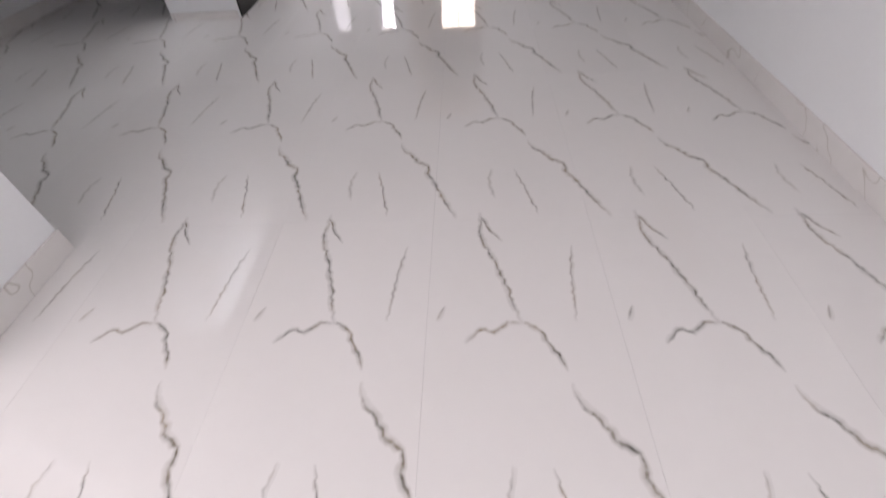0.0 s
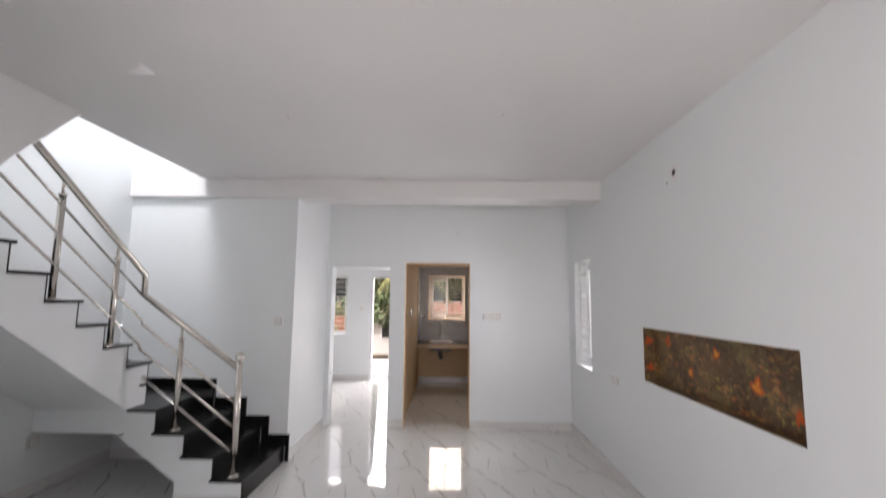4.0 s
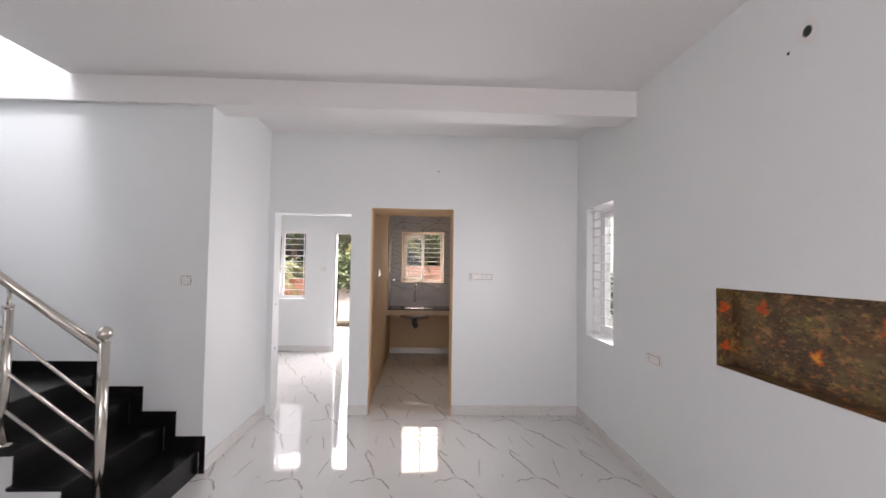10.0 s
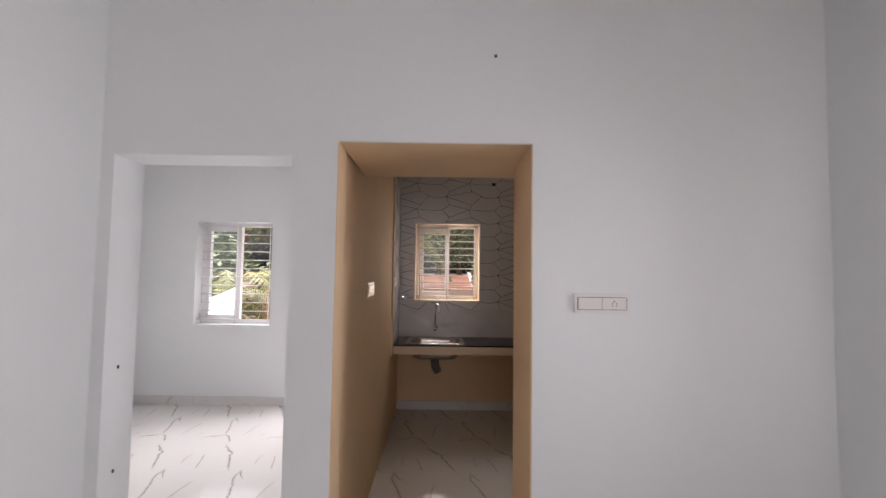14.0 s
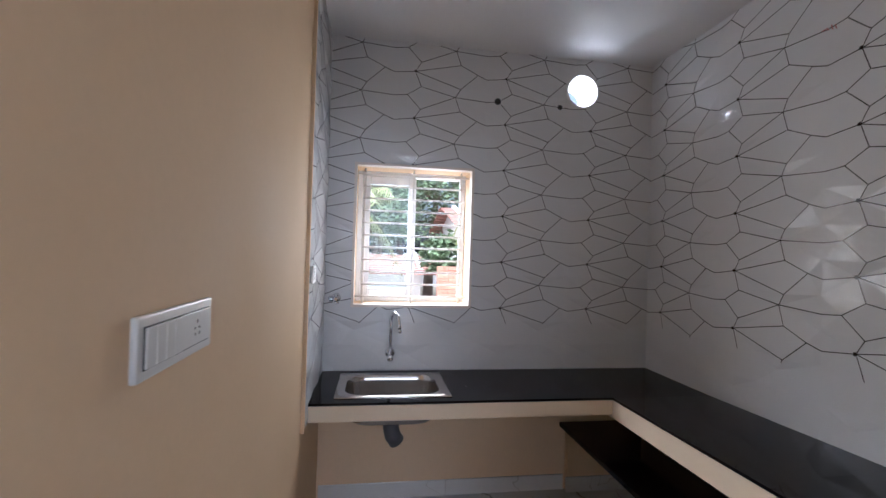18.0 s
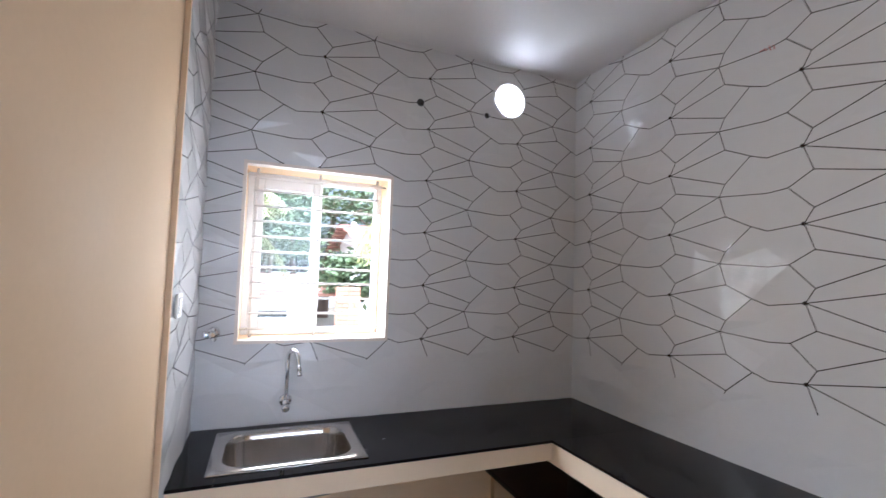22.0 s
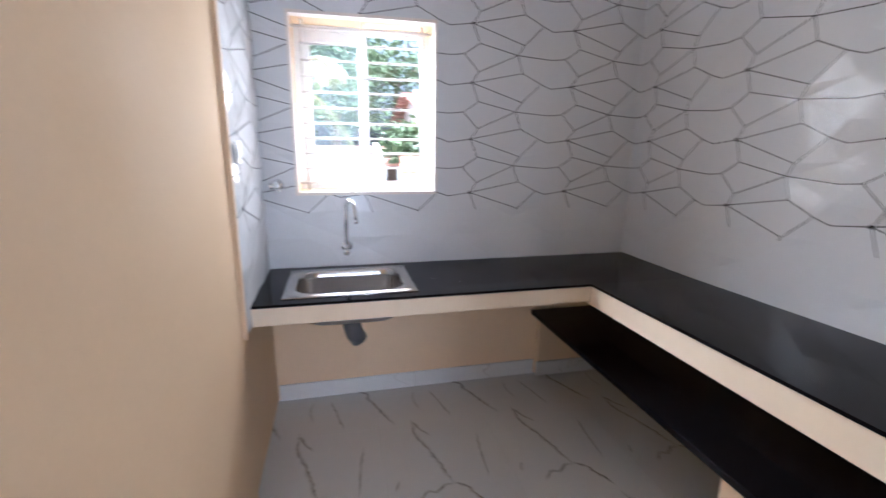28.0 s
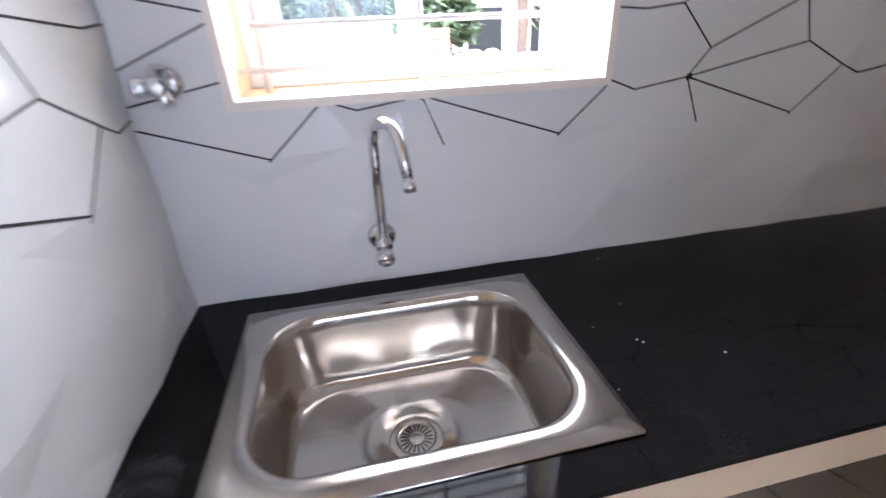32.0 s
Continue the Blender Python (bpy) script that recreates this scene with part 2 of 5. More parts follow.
def bm_box(x0, x1, y0, y1, z0, z1, bevel=0.0, bm=None, o=(0, 0, 0)):
    own = bm is None
    b = bmesh.new()
    r = bmesh.ops.create_cube(b, size=1.0)
    for v in b.verts:
        v.co = Vector(((x0 + x1) / 2 + v.co.x * (x1 - x0) - o[0], (y0 + y1) / 2 + v.co.y * (y1 - y0) - o[1], (z0 + z1) / 2 + v.co.z * (z1 - z0) - o[2]))
    if bevel:
        bmesh.ops.bevel(b, geom=list(b.edges), offset=bevel, segments=2, affect='EDGES', profile=0.6)
    if own:
        return b
    me = bpy.data.meshes.new("tmp")
    b.to_mesh(me)
    b.free()
    bm.from_mesh(me)
    bpy.data.meshes.remove(me)
    return bm


def boxes(name, mat, *dims, bevel=0.0, label="", category="", kind="structure", group=""):
    """One structure mesh of several boxes that butt end to end."""
    bm = bmesh.new()
    for d in dims:
        bm_box(*d, bevel=bevel, bm=bm)
    ob = part(name, bm, mat)
    return tagged(ob, label, category, group, kind)


def bm_tube(points, radius, sides=12, bm=None, o=(0, 0, 0), cap=True):
    """A round bar through the points, mitred at the bends."""
    bm = bm or bmesh.new()
    pts = [Vector(p) - Vector(o) for p in points]
    rings = []
    ref = None
    for i, p in enumerate(pts):
        a = (p - pts[i - 1]).normalized() if i else (pts[1] - p).normalized()
        b = (pts[i + 1] - p).normalized() if i + 1 < len(pts) else a
        d = (a + b).normalized()
        k = 1 / max(0.4, d.dot(b))
        if ref is None:
            ref = Vector((0, 0, 1)) if abs(d.z) < 0.9 else Vector((1, 0, 0))
        u = d.cross(ref).normalized()
        w = u.cross(d).normalized()
        ref = w
        bend = (b - a)
        ring = []
        for s in range(sides):
            an = 2 * math.pi * s / sides
            off = u * math.cos(an) + w * math.sin(an)
            if bend.length > 1e-4:
                bd = bend.normalized()
                off += bd * off.dot(bd) * (k - 1)
            ring.append(bm.verts.new(p + off * radius))
        rings.append(ring)
    for r0, r1 in zip(rings, rings[1:]):
        for s in range(sides):
            bm.faces.new((r0[s], r0[(s + 1) % sides], r1[(s + 1) % sides], r1[s]))
    if cap:
        bm.faces.new(rings[0][::-1])
        bm.faces.new(rings[-1])
    return bm


def bm_lathe(profile, sides=24, at=(0, 0, 0), turn=None):
    """profile: (radius, height) pairs, turned round z."""
    bm = bmesh.new()
    rings = []
    for r, h in profile:
        rings.append([bm.verts.new((r * math.cos(2 * math.pi * s / sides), r * math.sin(2 * math.pi * s / sides), h)) for s in range(sides)])
    for r0, r1 in zip(rings, rings[1:]):
        for s in range(sides):
            bm.faces.new((r0[s], r0[(s + 1) % sides], r1[(s + 1) % sides], r1[s]))
    bm.faces.new(rings[0][::-1])
    bm.faces.new(rings[-1])
    m = Matrix.Translation(at) @ (turn or Matrix())
    bmesh.ops.transform(bm, matrix=m, verts=bm.verts)
    return bm


def bm_prism(poly, axis, a, b, o=(0, 0, 0)):
    """A polygon of two coordinates pushed out along axis from a to b."""
    bm = bmesh.new()
    def co(p, h):
        q = {"x": (h, p[0], p[1]), "y": (p[0], h, p[1]), "z": (p[0], p[1], h)}[axis]
        return (q[0] - o[0], q[1] - o[1], q[2] - o[2])
    lo = [bm.verts.new(co(p, a)) for p in poly]
    hi = [bm.verts.new(co(p, b)) for p in poly]
    bm.faces.new(lo)
    bm.faces.new(hi[::-1])
    for i in range(len(poly)):
        j = (i + 1) % len(poly)
        bm.faces.new((lo[i], lo[j], hi[j], hi[i]))
    return bm


# ---- large structure: the hall, the stair well, the bedroom, the kitchen ----
XR, YF, CZ = 2.19, 6.445, 2.93          # hall side wall, far wall, ceiling height
XL, YB = -2.87, 9.65                    # stair well side wall, rear wall
floor_bed = boxes("floor", MARBLE, (-3.3, 2.6, -2.0, 9.98, -0.14, -0.012), label="concrete bed under glossy marble floor tiles", category="floor")
wall_right = boxes("wall_right", PAINT,
    (XR, 2.42, -2.0, 2.567, 0, CZ), (XR, 2.42, 2.567, 4.21, 0, 1.029), (XR, 2.42, 2.567, 4.21, 1.455, CZ),
    (XR, 2.42, 4.21, 5.548, 0, CZ), (XR, 2.42, 5.548, 6.175, 0, 0.888), (XR, 2.42, 5.548, 6.175, 2.142, CZ), (XR, 2.42, 6.175, YF, 0, CZ),
    (2.294, 2.42, 2.567, 4.21, 1.029, 1.455), label="smooth white painted wall with a niche and a window", category="wall")
wall_far = boxes("wall_far", PAINT,
    (-1.25, -0.99, YF, 6.645, 0, CZ), (-0.99, -0.203, YF, 6.645, 2.072, CZ), (-0.203, 0.0, YF, 6.6, 0, CZ),
    (0.0, 0.868, YF, YF + 0.02, 2.145, CZ), (0.868, 2.42, YF, 6.6, 0, CZ), label="pale grey white wall with two door openings", category="wall")
wall_stair = boxes("wall_stair", PAINT, (-3.1, -1.25, 5.18, 5.4, 0, 5.6), (-1.25, -1.05, 5.18, YF, 0, CZ), label="white wall behind the stairs", category="wall")
wall_left = boxes("wall_left", PAINT, (XL - 0.23, XL, 1.4, 5.18, 0, 5.6), label="white wall of the stair well", category="wall")
wall_upper = boxes("wall_upper", PAINT, (XL, -2.07, 1.76, 1.9, CZ + 0.15, 5.6), (-2.07, -1.9, 1.76, 5.18, CZ + 0.15, 5.6), label="white wall of the upper stair well", category="wall")
roof_stair = boxes("roof_stair", CEIL, (XL - 0.23, -1.9, 1.4, 4.2, 5.6, 5.75), (XL - 0.23, -1.9, 5.0, 5.4, 5.6, 5.75), label="white slab over part of the stair well", category="roof")
wall_pier = boxes("wall_pier", PAINT, (-1.1, -0.87, 1.15, 1.76, 0, CZ), (XL, -1.1, 1.53, 1.76, 0, CZ), (-1.1, -0.87, -2.0, 1.15, 2.4, CZ), (-1.1, -0.87, -2.0, -1.15, 0, 2.4), label="white wall pier at the entrance", category="wall")
# out of view; the wide opening is assumed, to let light in
wall_front = boxes("wall_front", PAINT, (-1.1, -0.4, -2.0, -1.8, 0, CZ), (1.8, XR, -2.0, -1.8, 0, CZ), (-0.4, 1.8, -2.0, -1.8, 0, 0.6), (-0.4, 1.8, -2.0, -1.8, 2.3, CZ), label="unseen white front wall with a wide opening added for light", category="wall")
# unseen slab, added to keep direct sun out of the front openings
porch = boxes("sun_block_slab", CEIL, (-5.0, 2.42, -5.0, -2.0, 2.72, 2.86), (-5.0, -1.1, -2.0, 1.53, 2.72, 2.86), label="white slab added out of view to block sun at the entrance", category="porch")
wall_bed_left = boxes("wall_bedroom_left", PAINT, (-3.3, -3.1, 5.4, 9.72, 0, CZ), (-3.1, -1.25, 5.4, 6.645, 0, CZ), label="white bedroom wall", category="wall")
WX0, WX1, WZ0, WZ1 = -2.43, -1.54, 0.92, 2.13
DX0, DX1 = -1.05, -0.26
wall_bed_back = boxes("wall_bedroom_back", PAINT,
    (-3.3, WX0, 9.72, 9.95, 0, CZ), (WX0, WX1, 9.72, 9.95, 0, WZ0), (WX0, WX1, 9.72, 9.95, WZ1, CZ), (WX1, DX0, 9.72, 9.95, 0, CZ),
    (DX0, DX1, 9.72, 9.95, 2.13, CZ), (DX1, -0.2, 9.72, 9.95, 0, CZ), label="white bedroom wall with a window and an open doorway", category="wall")
partition = boxes("wall_partition", PAINT, (-0.203, -0.13, 6.6, 9.72, 0, CZ), label="white wall of the bedroom", category="wall")
KX0, KX1, KZ0, KZ1 = 0.166, 0.901, 1.249, 2.127   # kitchen window, clear opening
kit_left = boxes("wall_kitchen_left", CREAM, (-0.13, -0.020, YF + 0.155, 8.87, 0, CZ), (-0.13, -0.03, 8.87, YB, 0, CZ), (-0.0, 0.004, YF + 0.002, YF + 0.155, 0, 2.145), label="cream painted kitchen wall", category="wall")
kit_back = boxes("wall_kitchen_back", CREAM,
    (-0.2, KX0, YB, 9.88, 0, CZ), (KX0, KX1, YB, 9.88, 0, KZ0), (KX0, KX1, YB, 9.88, KZ1, CZ), (KX1, 1.545, YB, 9.88, 0, CZ), (1.545, 1.771, YB, 9.88, 0, 2.604), (1.545, 1.771, YB, 9.88, 2.83, CZ), (1.771, 2.42, YB, 9.88, 0, CZ), label="cream painted kitchen rear wall", category="wall")
kit_right = boxes("wall_kitchen_right", CREAM, (2.19, 2.42, YF + 0.2, YB, 0, CZ), label="cream painted kitchen side wall", category="wall")
kit_front = boxes("wall_kitchen_front", CREAM, (0.862, 0.98, YF + 0.004, 6.912, 0, 2.14), (0.98, 2.19, 6.6, 6.645, 0, CZ), label="cream painted wing wall beside the kitchen opening", category="wall")
kit_pier = boxes("wall_kitchen_pier", CREAM, (1.62, 2.17, 9.605, YB, 0, 0.42), label="cream painted corner pier under the granite shelf", category="wall")
loft = boxes("loft_slab", CREAM, (0.0, 2.19, 6.6, 7.165, 2.145, 2.26), (0.0, 0.868, YF + 0.02, 6.6, 2.145, CZ), label="cream painted loft slab over the kitchen opening", category="loft")
OX = -2.07                               # edge of the stair opening in the ceiling
ceiling = boxes("ceiling", CEIL,
    (OX, -1.26, 1.53, 5.18, CZ, CZ + 0.15), (-1.26, -1.10, 1.53, 2.76, CZ, CZ + 0.15), (-1.26, -1.10, 2.88, 5.18, CZ, CZ + 0.15), (-1.10, 2.42, -2.0, 6.6, CZ, CZ + 0.15),
    (-1.25, -1.1, 5.18, 6.6, CZ, CZ + 0.15), (XL, OX, 1.53, 1.9, CZ, CZ + 0.15), label="matt white plaster ceiling", category="ceiling")
ceiling_bed = boxes("ceiling_bedroom", CEIL, (-3.3, -0.13, 6.6, 9.95, CZ, CZ + 0.15), (-3.3, -1.25, 5.4, 6.6, CZ, CZ + 0.15), label="white bedroom ceiling", category="ceiling")
ceiling_kit = boxes("ceiling_kitchen", CEIL, (-0.13, 2.42, 6.6, 9.88, CZ, CZ + 0.15), label="white kitchen ceiling", category="ceiling")
beam_far = boxes("beam_far", CEIL, (-1.05, XR, 5.13, 5.40, 2.73, CZ), (XL, -1.05, 5.13, 5.18, 2.73, CZ + 0.15), label="white plastered ceiling beam", category="beam")
beam_near = boxes("beam_near", CEIL, (-0.87, XR, 1.455, 1.76, 2.74, CZ), label="white plastered ceiling beam", category="beam")
# thin upright triangle hanging from the ceiling at the stair opening
bm = bm_prism([(3.44, CZ), (2.2, CZ), (2.2, 1.66)], "x", OX + 0.012, OX + 0.08)
opening_triangle = tagged(part("stair_opening_triangle", bm, CEIL), "white triangular panel below the edge of the stair opening", "stair soffit", kind="structure")
bm = bm_prism([(-1.26, 2.76), (-1.10, 2.76), (-1.26, 2.88)], "z", CZ, CZ + 0.15)
tagged(part("ceiling_fillet", bm, CEIL), "plastered corner beside a triangular ceiling gap", "ceiling", kind="structure")

# ---- stairs ----
def stairs():
    st = thing("staircase", (-1.08, 4.27, 0), "white plastered staircase with black granite treads and risers", "staircase")
    o = st.location
    RISE, GO = 0.181, 0.252
    XS = -1.085
    y0, y1 = 4.27, 5.18
    # first flight: stepped white body
    prof = [(XS, 0.0)]
    for k in range(4):
        x = XS - GO * k
        prof += [(x, RISE * (k + 1) - 0.022), (x - GO, RISE * (k + 1) - 0.022)]
    prof += [(XS - GO * 4, 0.51), (-2.15, 0.51), (-1.64, 0.15), (-1.64, 0.0)]
    prof[-4] = (XS - GO * 4, 0.512)
    part("flight_body", bm_prism(prof, "y", y0, y1, o), PAINT, st, "white plastered side")
    part("landing_body", bm_box(XL, XS - GO * 4 - 0.002, y0 + 0.001, y1, 0.52, RISE * 4 - 0.022, o=o), PAINT, st)
    # second flight along the side wall, after a winding step
    G2, Y2, n = 0.27, 4.466, 8
    prof2 = [(Y2, RISE * 4 - 0.021)]
    for k in range(n):
        y = Y2 - G2 * k
        prof2 += [(y, RISE * (6 + k) - 0.022), (y - G2, RISE * (6 + k) - 0.022)]
    yend = Y2 - G2 * n
    prof2 += [(yend, RISE * (5 + n) - 0.022 - 0.30), (4.268, RISE * 4 - 0.021)]
    part("upper_flight_body", bm_prism(prof2, "x", XL, OX, o), PAINT, st, "white plastered side")
    nose = [XS - GO * k for k in range(4)]
    ext = [0.06, 0.097, 0.105, 0.03]
    for k in range(3):
        x = nose[k]
        part("tread", bm_box(x - GO - 0.004, x + 0.02, y0 - 0.03, y1, RISE * (k + 1) - 0.021, RISE * (k + 1), 0.004, o=o), DULL_GRANITE, st, "black granite tread")
    part("landing_tread", bm_box(OX + 0.001, nose[3] + 0.02, y0 - 0.03, y1, RISE * 4 - 0.021, RISE * 4, 0.004, o=o), DULL_GRANITE, st, "black granite landing")
    part("landing_tread", bm_box(XL, OX, y0 + 0.003, y1, RISE * 4 - 0.021, RISE * 4, o=o), DULL_GRANITE, st, "black granite landing")
    WX = -2.74
    for k in range(4):
        x = nose[k]
        part("riser", bm_box(x + 0.001, x + 0.013, y0 + 0.001, y1, RISE * k + 0.001, RISE * (k + 1) - 0.022, o=o), DULL_GRANITE, st, "black granite riser")
        part("wall_skirting", bm_box(x + 0.0205, x + ext[k], y1 - 0.013, y1, RISE * k + 0.001, RISE * (k + 1) + 0.09, 0.002, o=o), DULL_GRANITE, st, "black granite stair skirting")
        part("wall_skirting", bm_box(nose[k + 1] + ext[k + 1] if k < 3 else WX, x + 0.02, y1 - 0.013, y1, RISE * (k + 1) + 0.001, RISE * (k + 1) + 0.09, 0.002, o=o), DULL_GRANITE, st, "black granite stair skirting")
    # the winding step turns the corner
    part("winder_body", bm_prism([(OX, Y2 + 0.001), (WX, y1 - 0.001), (XL, y1 - 0.001), (XL, Y2 + 0.001)], "z", RISE * 4 + 0.001, RISE * 5 - 0.022, o), DULL_GRANITE, st, "black granite winding riser")
    part("winder_tread", bm_prism([(OX + 0.03, Y2 + 0.001), (WX + 0.02, y1 - 0.001), (XL, y1 - 0.001), (XL, Y2 + 0.001)], "z", RISE * 5 - 0.021, RISE * 5, o), DULL_GRANITE, st, "black granite winding tread")
    part("winder_lip", bm_box(OX + 0.001, OX + 0.03, 4.375, Y2, RISE * 5 - 0.021, RISE * 5, 0.003, o=o), DULL_GRANITE, st, "black granite tread end")
    part("wall_skirting", bm_box(XL, WX - 0.001, y1 - 0.013, y1, RISE * 5 + 0.001, RISE * 5 + 0.09, 0.002, o=o), DULL_GRANITE, st, "black granite stair skirting")
    for k in range(n):
        y = Y2 - G2 * k
        part("tread", bm_box(XL, OX + 0.03, y - G2 + 0.0, y + 0.02, RISE * (6 + k) - 0.021, RISE * (6 + k), 0.004, o=o), DULL_GRANITE, st, "black granite tread")
        part("riser", bm_box(XL, OX - 0.001, y + 0.002, y + 0.013, RISE * (5 + k) + 0.001, RISE * (6 + k) - 0.022, o=o), DULL_GRANITE, st, "black granite riser")
    return st


def railing():
    r = thing("stair_railing", (-1.187, 4.33, 0.181), "polished steel stair railing with a ball on the newel post", "railing")
    o = r.location
    yr, xr, xn = 4.33, -2.075, -1.187
    s2 = 0.70
    part("newel_post", bm_tube([(xn, yr, 0.181), (xn, yr, 1.105)], 0.027, 16, o=o), STEEL, r, smooth=True)
    part("ball", bm_lathe([(0.013, -0.05), (0.013, -0.034), (0.022, -0.031), (0.034, -0.020), (0.040, 0), (0.035, 0.019), (0.022, 0.033), (0.004, 0.040)], 20, (0, 0, 1.152 - o.z)), STEEL, r, "shiny steel ball", smooth=True)
    part("base_flange", bm_lathe([(0.05, 0), (0.05, 0.006), (0.03, 0.016)], 20, (0, 0, 0)), STEEL, r, smooth=True)
    def post(x, y, z0, z1):
        part("post", bm_tube([(x, y, z0), (x, y, z1 - 0.12)], 0.022, 14, o=o), STEEL, r, smooth=True)
        part("post_cap", bm_tube([(x, y, z1 - 0.125), (x, y, z1 - 0.112)], 0.026, 14, o=o), STEEL, r, smooth=True)
        part("post_spigot", bm_tube([(x, y, z1 - 0.12), (x, y, z1 + 0.005)], 0.010, 10, o=o), STEEL, r, smooth=True)
        part("base_flange", bm_lathe([(0.045, 0), (0.045, 0.006), (0.028, 0.014)], 18, (x - o.x, y - o.y, z0 - o.z)), STEEL, r, smooth=True)
    zr = lambda y: 1.85 + (yr - y) * s2
    post(-1.703, yr, 0.543, 1.415)
    post(xr, 4.0, 1.267, zr(4.0))
    post(xr, 3.445, 1.629, zr(3.445))
    post(xr, 2.89, 1.991, zr(2.89))
    ye = 2.35
    part("handrail", bm_tube([(xn, yr, 1.055), (xr + 0.012, yr, 1.668), (xr + 0.006, yr + 0.004, 1.845), (xr, ye, zr(ye))], 0.025, 16, o=o), STEEL, r, smooth=True)
    part("rail", bm_tube([(xn, yr, 0.754), (xr + 0.015, yr, 1.419), (xr + 0.01, yr, 1.452), (xr, ye, 1.452 + (yr - ye) * s2)], 0.0095, 10, o=o), STEEL, r, smooth=True)
    part("rail", bm_tube([(xn, yr, 0.556), (xr + 0.015, yr, 1.205), (xr + 0.01, yr, 1.238), (xr, ye, 1.238 + (yr - ye) * s2)], 0.0095, 10, o=o), STEEL, r, smooth=True)
    part("rail", bm_tube([(xn, yr, 0.350), (-1.997, yr - 0.01, 0.962)], 0.0095, 10, o=o), STEEL, r, smooth=True)
    part("rail", bm_tube([(xr, yr - 0.01, 1.668), (xr, ye, 1.663 + (yr - ye) * s2)], 0.0095, 10, o=o), STEEL, r, smooth=True)
    part("end_flange", bm_lathe([(0.022, -0.006), (0.022, 0.004), (0.012, 0.01)], 14, (-2.0 - o.x, yr - 0.01 - o.y, 0.965 - o.z), Matrix.Rotation(radians(90), 4, 'X')), STEEL, r, smooth=True)
    return r


stairs()
railing()


# ---- windows: frame, sliding sashes, panes, bars ----
def window(name, axis, lo, hi, z0, z1, wall_in, wall_out, label, bars=11, grill_at=0.35, uprights=1, at_hi=False, flat=False, jamb=0.045):
    """A sliding window in a wall that faces along axis; lo..hi runs along the other one."""
    sgn = 1 if wall_out > wall_in else -1
    depth = abs(wall_out - wall_in)
    def at(a, d, z):
        p = wall_in + sgn * d
        return (a, p, z) if axis == "y" else (p, a, z)
    base = at((lo + hi) / 2, depth / 2, z0)
    w = thing(name, base, label, "window", kind="structure")
    o = w.location
    def bar(nm, a0, a1, d0, d1, zz0, zz1, mat, parent, bevel=0.0, lab=""):
        p, q = at(a0, d0, zz0), at(a1, d1, zz1)
        c = [sorted((p[i], q[i])) for i in range(3)]
        ob = part(nm, bm_box(*c[0], *c[1], *c[2], bevel, o=o), mat, parent, lab)
        return ob
    fd0, fd1 = depth - 0.085, depth - 0.02
    for nm, a0, a1, q0, q1 in (("frame_jamb", lo, lo + jamb, z0, z1), ("frame_jamb", hi - jamb, hi, z0, z1), ("frame_head", lo + jamb, hi - jamb, z1 - jamb, z1), ("frame_sill", lo + jamb, hi - jamb, z0, z0 + jamb)):
        bar(nm, a0, a1, fd0, fd1, q0, q1, UPVC, w, 0.004)
    mid = (lo + hi) / 2
    def sash(a0, a1, d):
        s = bar("sash_stile", a0, a0 + 0.05, d, d + 0.03, z0 + jamb + 0.001, z1 - jamb - 0.001, UPVC, w, 0.003)
        bar("sash_stile", a1 - 0.05, a1, d, d + 0.03, z0 + jamb + 0.001, z1 - jamb - 0.001, UPVC, w, 0.003)
        bar("sash_rail", a0 + 0.051, a1 - 0.051, d, d + 0.03, z0 + jamb + 0.001, z0 + jamb + 0.055, UPVC, w, 0.003)
        bar("sash_rail", a0 + 0.051, a1 - 0.051, d, d + 0.03, z1 - jamb - 0.055, z1 - jamb - 0.001, UPVC, w, 0.003)
        g = bar("pane", a0 + 0.045, a1 - 0.045, d + 0.013, d + 0.017, z0 + jamb + 0.05, z1 - jamb - 0.05, GLASS, w, 0, "clear window pane")
        g.visible_shadow = False
    for d in (fd0 + 0.033, fd0 + 0.001):
        if at_hi:
            sash(mid - 0.025, hi - jamb - 0.002, d)
        else:
            sash(lo + jamb + 0.002, mid + 0.025, d)
    gr = thing("window_grille", at(mid, depth * grill_at, z0), "white enamelled steel bar grille set in a window opening", "grille")
    go = gr.location
    def rod(nm, p, q, r):
        part(nm, bm_tube([p, q], r, 8, o=go), GRILL, gr, smooth=True)
    d = depth * grill_at
    e = 0.05
    for a in (lo + e, hi - e):
        if flat:
            p, q = at(a - 0.014, d - 0.003, z0), at(a + 0.014, d + 0.003, z1)
            c = [sorted((p[i], q[i])) for i in range(3)]
            part("upright", bm_box(*c[0], *c[1], *c[2], 0.001, o=go), GRILL, gr)
        else:
            rod("upright", at(a, d, z0), at(a, d, z1), 0.007)
    for i in range(uprights):
        a = lo + (hi - lo) * (i + 1) / (uprights + 1)
        rod("upright", at(a, d, z0), at(a, d, z1), 0.006)
    for i in range(bars):
        z = z0 + (z1 - z0) * (i + 0.55) / bars
        f = 0.0 if i in (0, bars - 1) else e - 0.012
        rod("bar", at(lo + f, d - 0.008, z), at(hi - f, d - 0.008, z), 0.006)
    return w


window("window_1", "x", 5.548, 6.175, 0.888, 2.142, XR, 2.42, "white sliding window beside the far corner of the hall", bars=15, grill_at=0.24, uprights=0, at_hi=True, flat=True)
window("window_2", "y", WX0, WX1, WZ0, WZ1, 9.72, 9.95, "white sliding window of the bedroom", bars=12)
window("window_3", "y", KX0, KX1, KZ0, KZ1, 9.60, 9.88, "white sliding window over the kitchen sink", bars=11, jamb=0.032)
